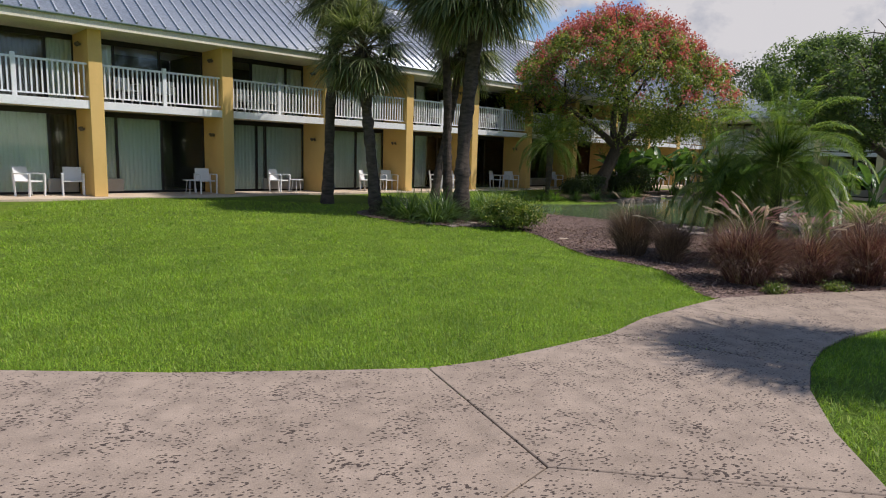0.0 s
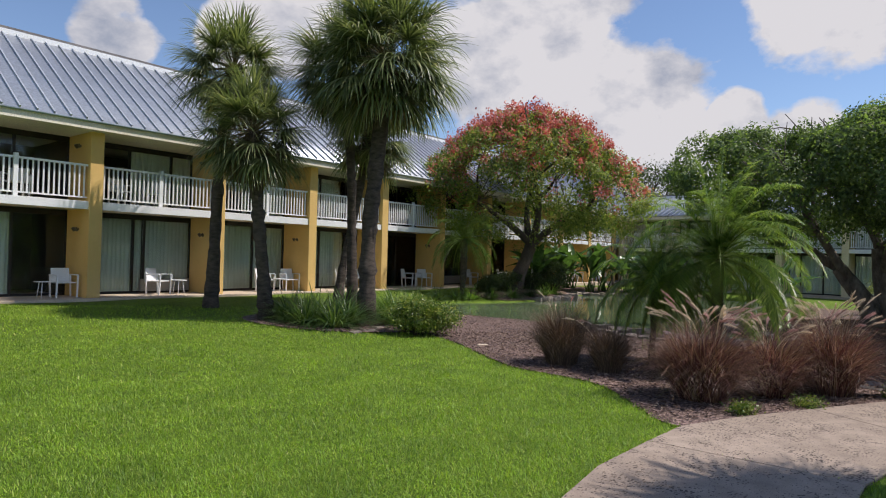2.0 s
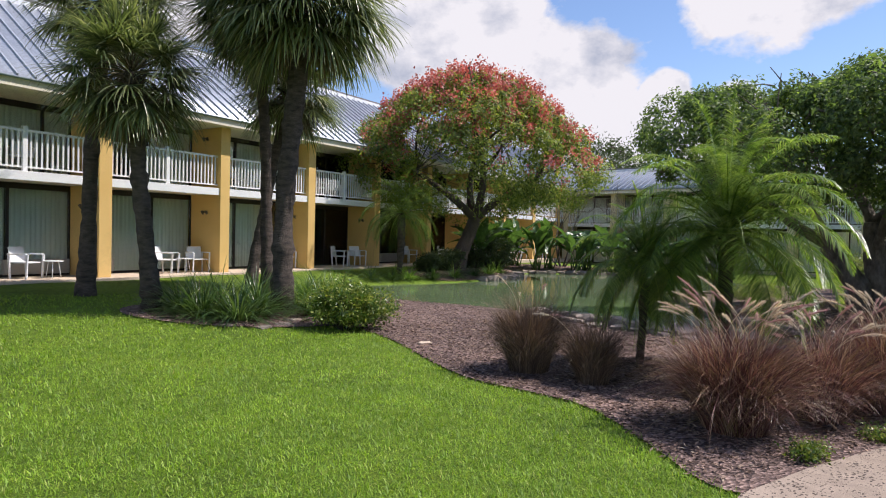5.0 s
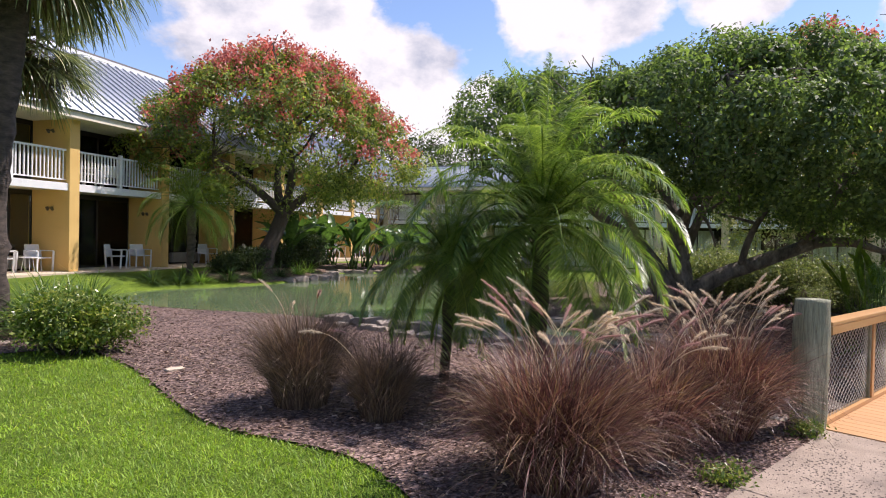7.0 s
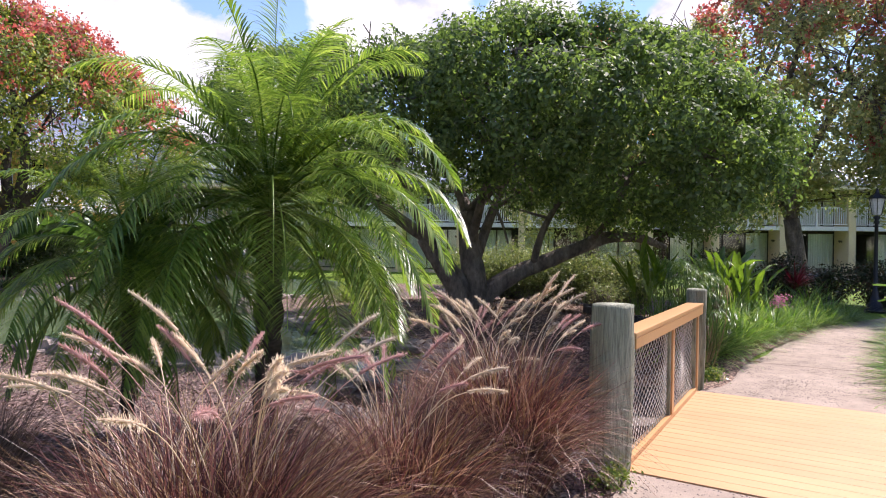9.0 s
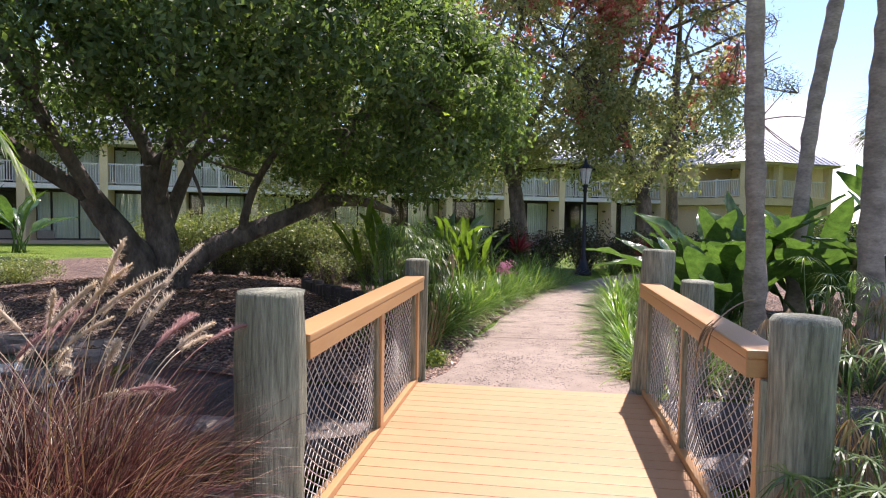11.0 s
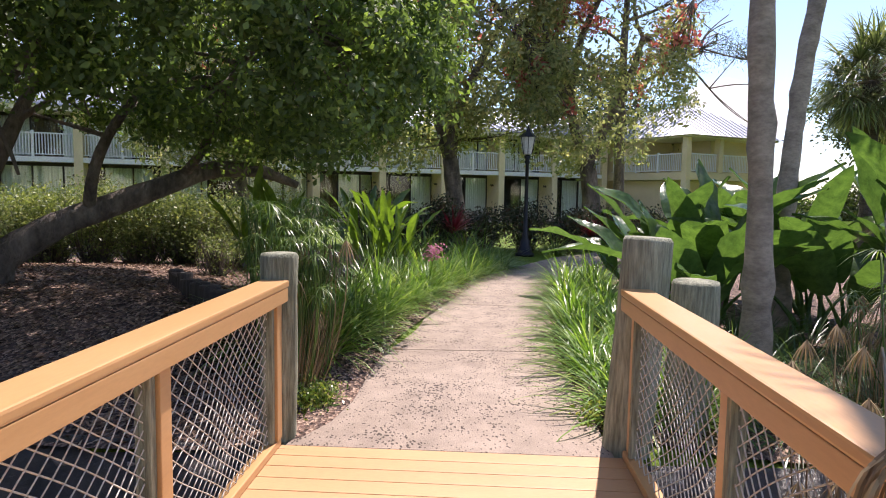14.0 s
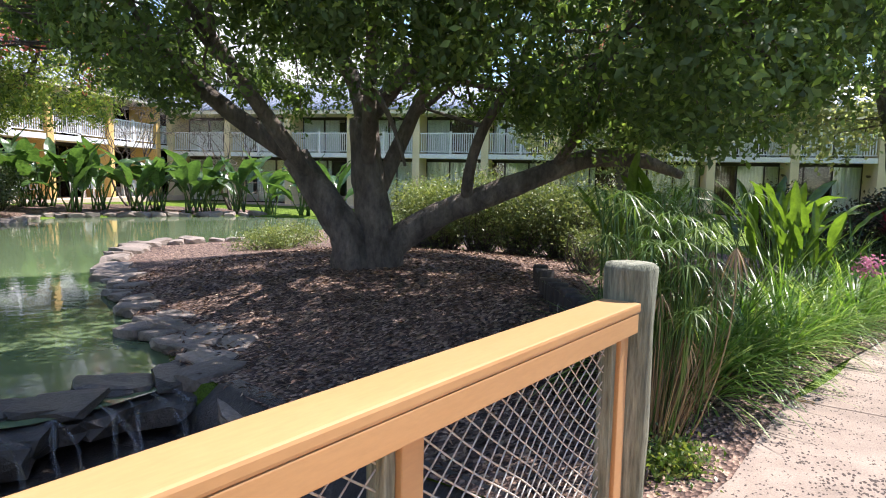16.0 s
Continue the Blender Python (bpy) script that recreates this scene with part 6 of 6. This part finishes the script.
rocks_along([(9.55, 15.2), (9.85, 13.6), (10.15, 12.0), (10.55, 10.5)], 0.34, 0.20, 0.30, 0.12, flat_k=1.15)
rocks_along([(9.45, 14.6), (9.7, 13.2), (10.0, 11.8), (10.3, 10.6)], 0.45, 0.14, 0.22, 0.06)
rocks_along([(12.45, 9.9), (12.75, 10.9), (13.2, 12.4), (13.9, 14.3), (14.75, 16.3)], 0.36, 0.18, 0.28, 0.05, flat_k=0.7)
rocks_along([(12.8, 10.2), (13.1, 11.4), (13.6, 12.8)], 0.4, 0.20, 0.32, 0.06, label="flat grey stone slab at the pond edge", flat_k=0.45)
rocks_along([(14.9, 16.6), (15.6, 17.6), (16.6, 18.4), (17.6, 18.3), (18.6, 18.0)], 0.42, 0.2, 0.32, 0.08)
rocks_along([(14.0, 25.3), (15.6, 26.2), (16.9, 27.2), (18.5, 29.6), (21.5, 28.4), (25, 26.6)], 0.5, 0.2, 0.35, 0.06)
for row, (z, s) in enumerate(((-0.10, 0.26), (-0.38, 0.32), (-0.68, 0.36))):
    rocks_along([(10.3, 10.0 - 0.17 * row), (11.4, 10.15 - 0.17 * row), (12.6, 9.9 - 0.17 * row)], 0.30, s * 0.9, s * 1.2, z, True, "wet dark stone of the small waterfall", 0.8, 0.05)
rocks_along([(10.3, 10.2), (11.4, 10.32), (12.6, 10.12)], 0.22, 0.16, 0.26, 0.02, True, "flat wet stone at the lip of the waterfall", 0.5, 0.08)
rocks_along([(9.95, 9.6), (10.0, 8.2), (9.9, 6.5), (9.95, 5), (9.85, 3)], 0.42, 0.22, 0.38, -0.45, False, "grey boulder lining the creek bank")
rocks_along([(12.15, 9.3), (12.1, 8.2), (12.15, 6.5), (12.2, 5), (12.3, 3)], 0.40, 0.22, 0.38, -0.42, False, "grey boulder lining the creek bank")
rocks_along([(12.45, 9.4), (12.5, 8.4), (12.45, 7.4)], 0.45, 0.24, 0.34, -0.05, False, "flat grey stone above the creek", 0.5)
for _ in range(30):
    rock(rk.uniform(10.2, 12.0), rk.uniform(3.2, 9.4), -0.86, rk.uniform(0.12, 0.3), False, "stone in the shallow creek bed", 0.8)
for x, y in ((2.9, 15.2), (3.5, 14.9), (3.9, 15.1), (4.2, 15.6)):
    rock(x, y, land1(x, y) + 0.02, 0.14, False, "pale flat stone at the foot of the palm", 0.5)
white_stone = part("pale_stone", ROCKS[2].copy(), None, at=Matrix.Translation((5.66, 12.76, land1(5.66, 12.76) + 0.03)) @ Matrix.Diagonal((0.11, 0.10, 0.05, 1)))
white_stone.data.materials.clear()
white_stone.data.materials.append(PATIO)
tagged(white_stone, "small pale stone lying on the mulch", "stone")
fall_rng = np.random.default_rng(15)
for x, w in ((10.70, 0.010), (10.78, 0.006), (10.85, 0.014), (10.97, 0.008), (11.02, 0.018), (11.12, 0.007), (11.35, 0.012), (11.43, 0.006), (11.66, 0.010), (11.73, 0.02), (11.82, 0.008), (12.05, 0.014), (12.13, 0.006), (12.2, 0.010)):
    n = 9
    y0 = 10.02 if x < 11.5 else 9.95
    prof = np.stack([np.full(n, 0.0), y0 - 0.45 * np.linspace(0, 1, n) ** 0.5, 0.02 - 0.82 * np.linspace(0, 1, n) ** 1.7], 1)
    rows = []
    for k in range(6):
        rows.append(prof + [x + (k / 5 - 0.5) * w * 2, 0.02 * math.sin(k * 2.2), 0] + np.stack([0.03 * np.sin(np.arange(n) * 0.9 + x * 40), np.zeros(n), np.zeros(n)], 1) + fall_rng.standard_normal((n, 3)) * 0.007)
    v = np.array(rows).reshape(-1, 3)
    i, j = np.meshgrid(np.arange(5), np.arange(n - 1), indexing="ij")
    q = np.stack([i * n + j, (i + 1) * n + j, (i + 1) * n + j + 1, i * n + j + 1], -1).reshape(-1, 4)
    tagged(part("waterfall", np_mesh("waterfall", v, q, smooth=True), FOAM), "thin white strand of water falling over wet rocks", "waterfall")

# creek banks
draped("creek_bank", [(9.4, 10.6), (12.5, 10.4), (12.3, 7), (12.3, 4), (13.1, -8.2), (8.6, -8.2), (9.4, 4), (9.4, 7)], 0.03, ROCK_WET, "dark wet soil of the creek bank and bed", "soil", 0.14, 1)

# ---- fallen stalk on the path ----
stalk = [tube_data(curve_pts((14.35, 6.62, 0.06), (14.72, 6.42, 0.045), (0.05, 0.06, 0.05), 8), 0.006, 5)]
for k in range(9):
    a = k * 0.75
    stalk.append(tube_data(curve_pts((14.72, 6.42, 0.045), (14.72 + 0.11 * math.cos(a), 6.42 + 0.11 * math.sin(a), 0.042), (0, 0, 0.012), 4), 0.003, 4))
tagged(part("fallen_stalk", np_mesh("fallen_stalk", *join(*stalk)), SEDGE_DRY), "dry sedge stalk lying on the concrete path", "twig")

# ---- dry frond hanging over the rail, leafy clump beside the post ----
frond_rng = np.random.default_rng(19)
frond = [tube_data(curve_pts((10.75, 4.40, 1.10), (10.02, 4.835, 1.045), (0, 0, 0.03), 9), 0.004, 5)]
frond.append(strap_data(np.repeat([[10.02, 4.835, 1.05]], 16, 0) + frond_rng.normal(0, 0.012, (16, 3)), np.array([-0.15, 0.5, 0.05]) + frond_rng.normal(0, 0.10, (16, 3)), frond_rng.uniform(0.16, 0.30, 16), np.full(16, 0.008), frond_rng, np.full(16, 6.0), 6, 0.3))
tagged(part("dry_frond", np_mesh("dry_frond", *join(*frond)), SEDGE_DRY), "dry brown palm frond hanging over the bridge rail", "palm frond", kind="stuff")
for n, (x, y) in enumerate(((9.0, 4.35), (8.75, 4.15))):
    strap_clump(zland(x, y), 60, 0.62, 0.045, 460 + n, "yellow-green broad-bladed clump beside the bridge post", GINGER, r=0.1)

# ---- turf blades and loose mulch ----
slab_polys = [np.asarray(s, float) for s in SLABS]


def scatter(rng, x0, x1, y0, y1, density, keep):
    n = int((x1 - x0) * (y1 - y0) * density)
    x, y = rng.uniform(x0, x1, n), rng.uniform(y0, y1, n)
    k = keep(x, y)
    return x[k], y[k]


bed_west = rounded(BED_WEST)


def on_lawn(x, y):
    ok = inside(bed_west, x, y) < 0.03
    for s in slab_polys[:6]:
        ok &= inside(s, x, y) < 0.012
    return ok


turf_rng = np.random.default_rng(88)
patches = []
for x0, x1, y0, y1, dens, ln, w in ((-5, 6.0, 3.5, 7.5, 5600, 0.052, 0.0056), (-5, 6.0, 7.5, 10.5, 3200, 0.055, 0.007), (-6, 6.0, 10.5, 14, 1400, 0.06, 0.0095), (-7, 6, 14, 19.5, 520, 0.065, 0.014), (2.6, 9.4, 0.5, 4.9, 2000, 0.07, 0.0065), (5.0, 5.75, 6.5, 9, 1200, 0.07, 0.0065)):
    x, y = scatter(turf_rng, x0, x1, y0, y1, dens, on_lawn)
    n = len(x)
    d = unit(np.stack([turf_rng.normal(0, 0.55, n), turf_rng.normal(0, 0.55, n), np.ones(n)], 1))
    patches.append(strap_data(np.stack([x, y, land(x, y) - 0.005], 1), d, ln * turf_rng.uniform(0.5, 1.25, n), w * turf_rng.uniform(0.7, 1.3, n), turf_rng, turf_rng.uniform(0.3, 1.6, n), 2))
tagged(part("lawn_grass", np_mesh("lawn_grass", *join(*patches)), GRASSBLADE), "dense bright green lawn grass blades", "grass", kind="stuff")

for poly, material, label, dens, box4 in ((BED_WEST, CHIP, "loose shredded mulch chips", 420, (4.9, 10.2, 6.7, 15)), (BED_EAST, CHIP_BARK, "loose bark chips on the mound", 380, (12.3, 20, 6.9, 15)), (BED_WEST, CHIP, "loose shredded mulch chips", 160, (1.5, 9, 15, 20))):
    shape = rounded(poly)
    x, y = scatter(turf_rng, *box4, dens, lambda a, b: inside(shape, a, b) > -0.04)
    pts = np.stack([x, y, land(x, y) + 0.03], 1)
    ang = turf_rng.uniform(0, 6.28, len(x))
    axis = np.stack([np.cos(ang), np.sin(ang), 0.1 * turf_rng.standard_normal(len(x))], 1) * 4
    tagged(part("mulch_chips", np_mesh("mulch_chips", *leaf_data(pts, 0.065, 0.3, turf_rng, 2.5, axis)), material), label, "mulch", kind="stuff")
# tall palm beyond the path, whose crown shades the concrete
fan_palm(zland(8.5, 2.45), 7.0, (0.2, 0.1), 1.5, 0.18, 46, "cabbage palm beside the path junction", fans=38)
# dense shrubs closing the view beside the corner block
for n, (x, y, r, h) in enumerate(((33.5, -6.5, 1.8, 1.6), (34.5, -9.4, 1.8, 2.2), (32.5, -12.0, 2.0, 3.4), (29.5, -13.5, 2.0, 3.2), (26.5, -13.0, 1.9, 2.8), (36.0, -6.5, 1.8, 1.6), (23.5, -12.5, 1.9, 2.8))):
    shrub(zland(x, y), r, r, h, 430 + n, "tall dark green shrub closing the garden beside the corner block", DARKLEAF, 0.17, 5000, "tall_shrub", 40, group="tall dark shrubs")
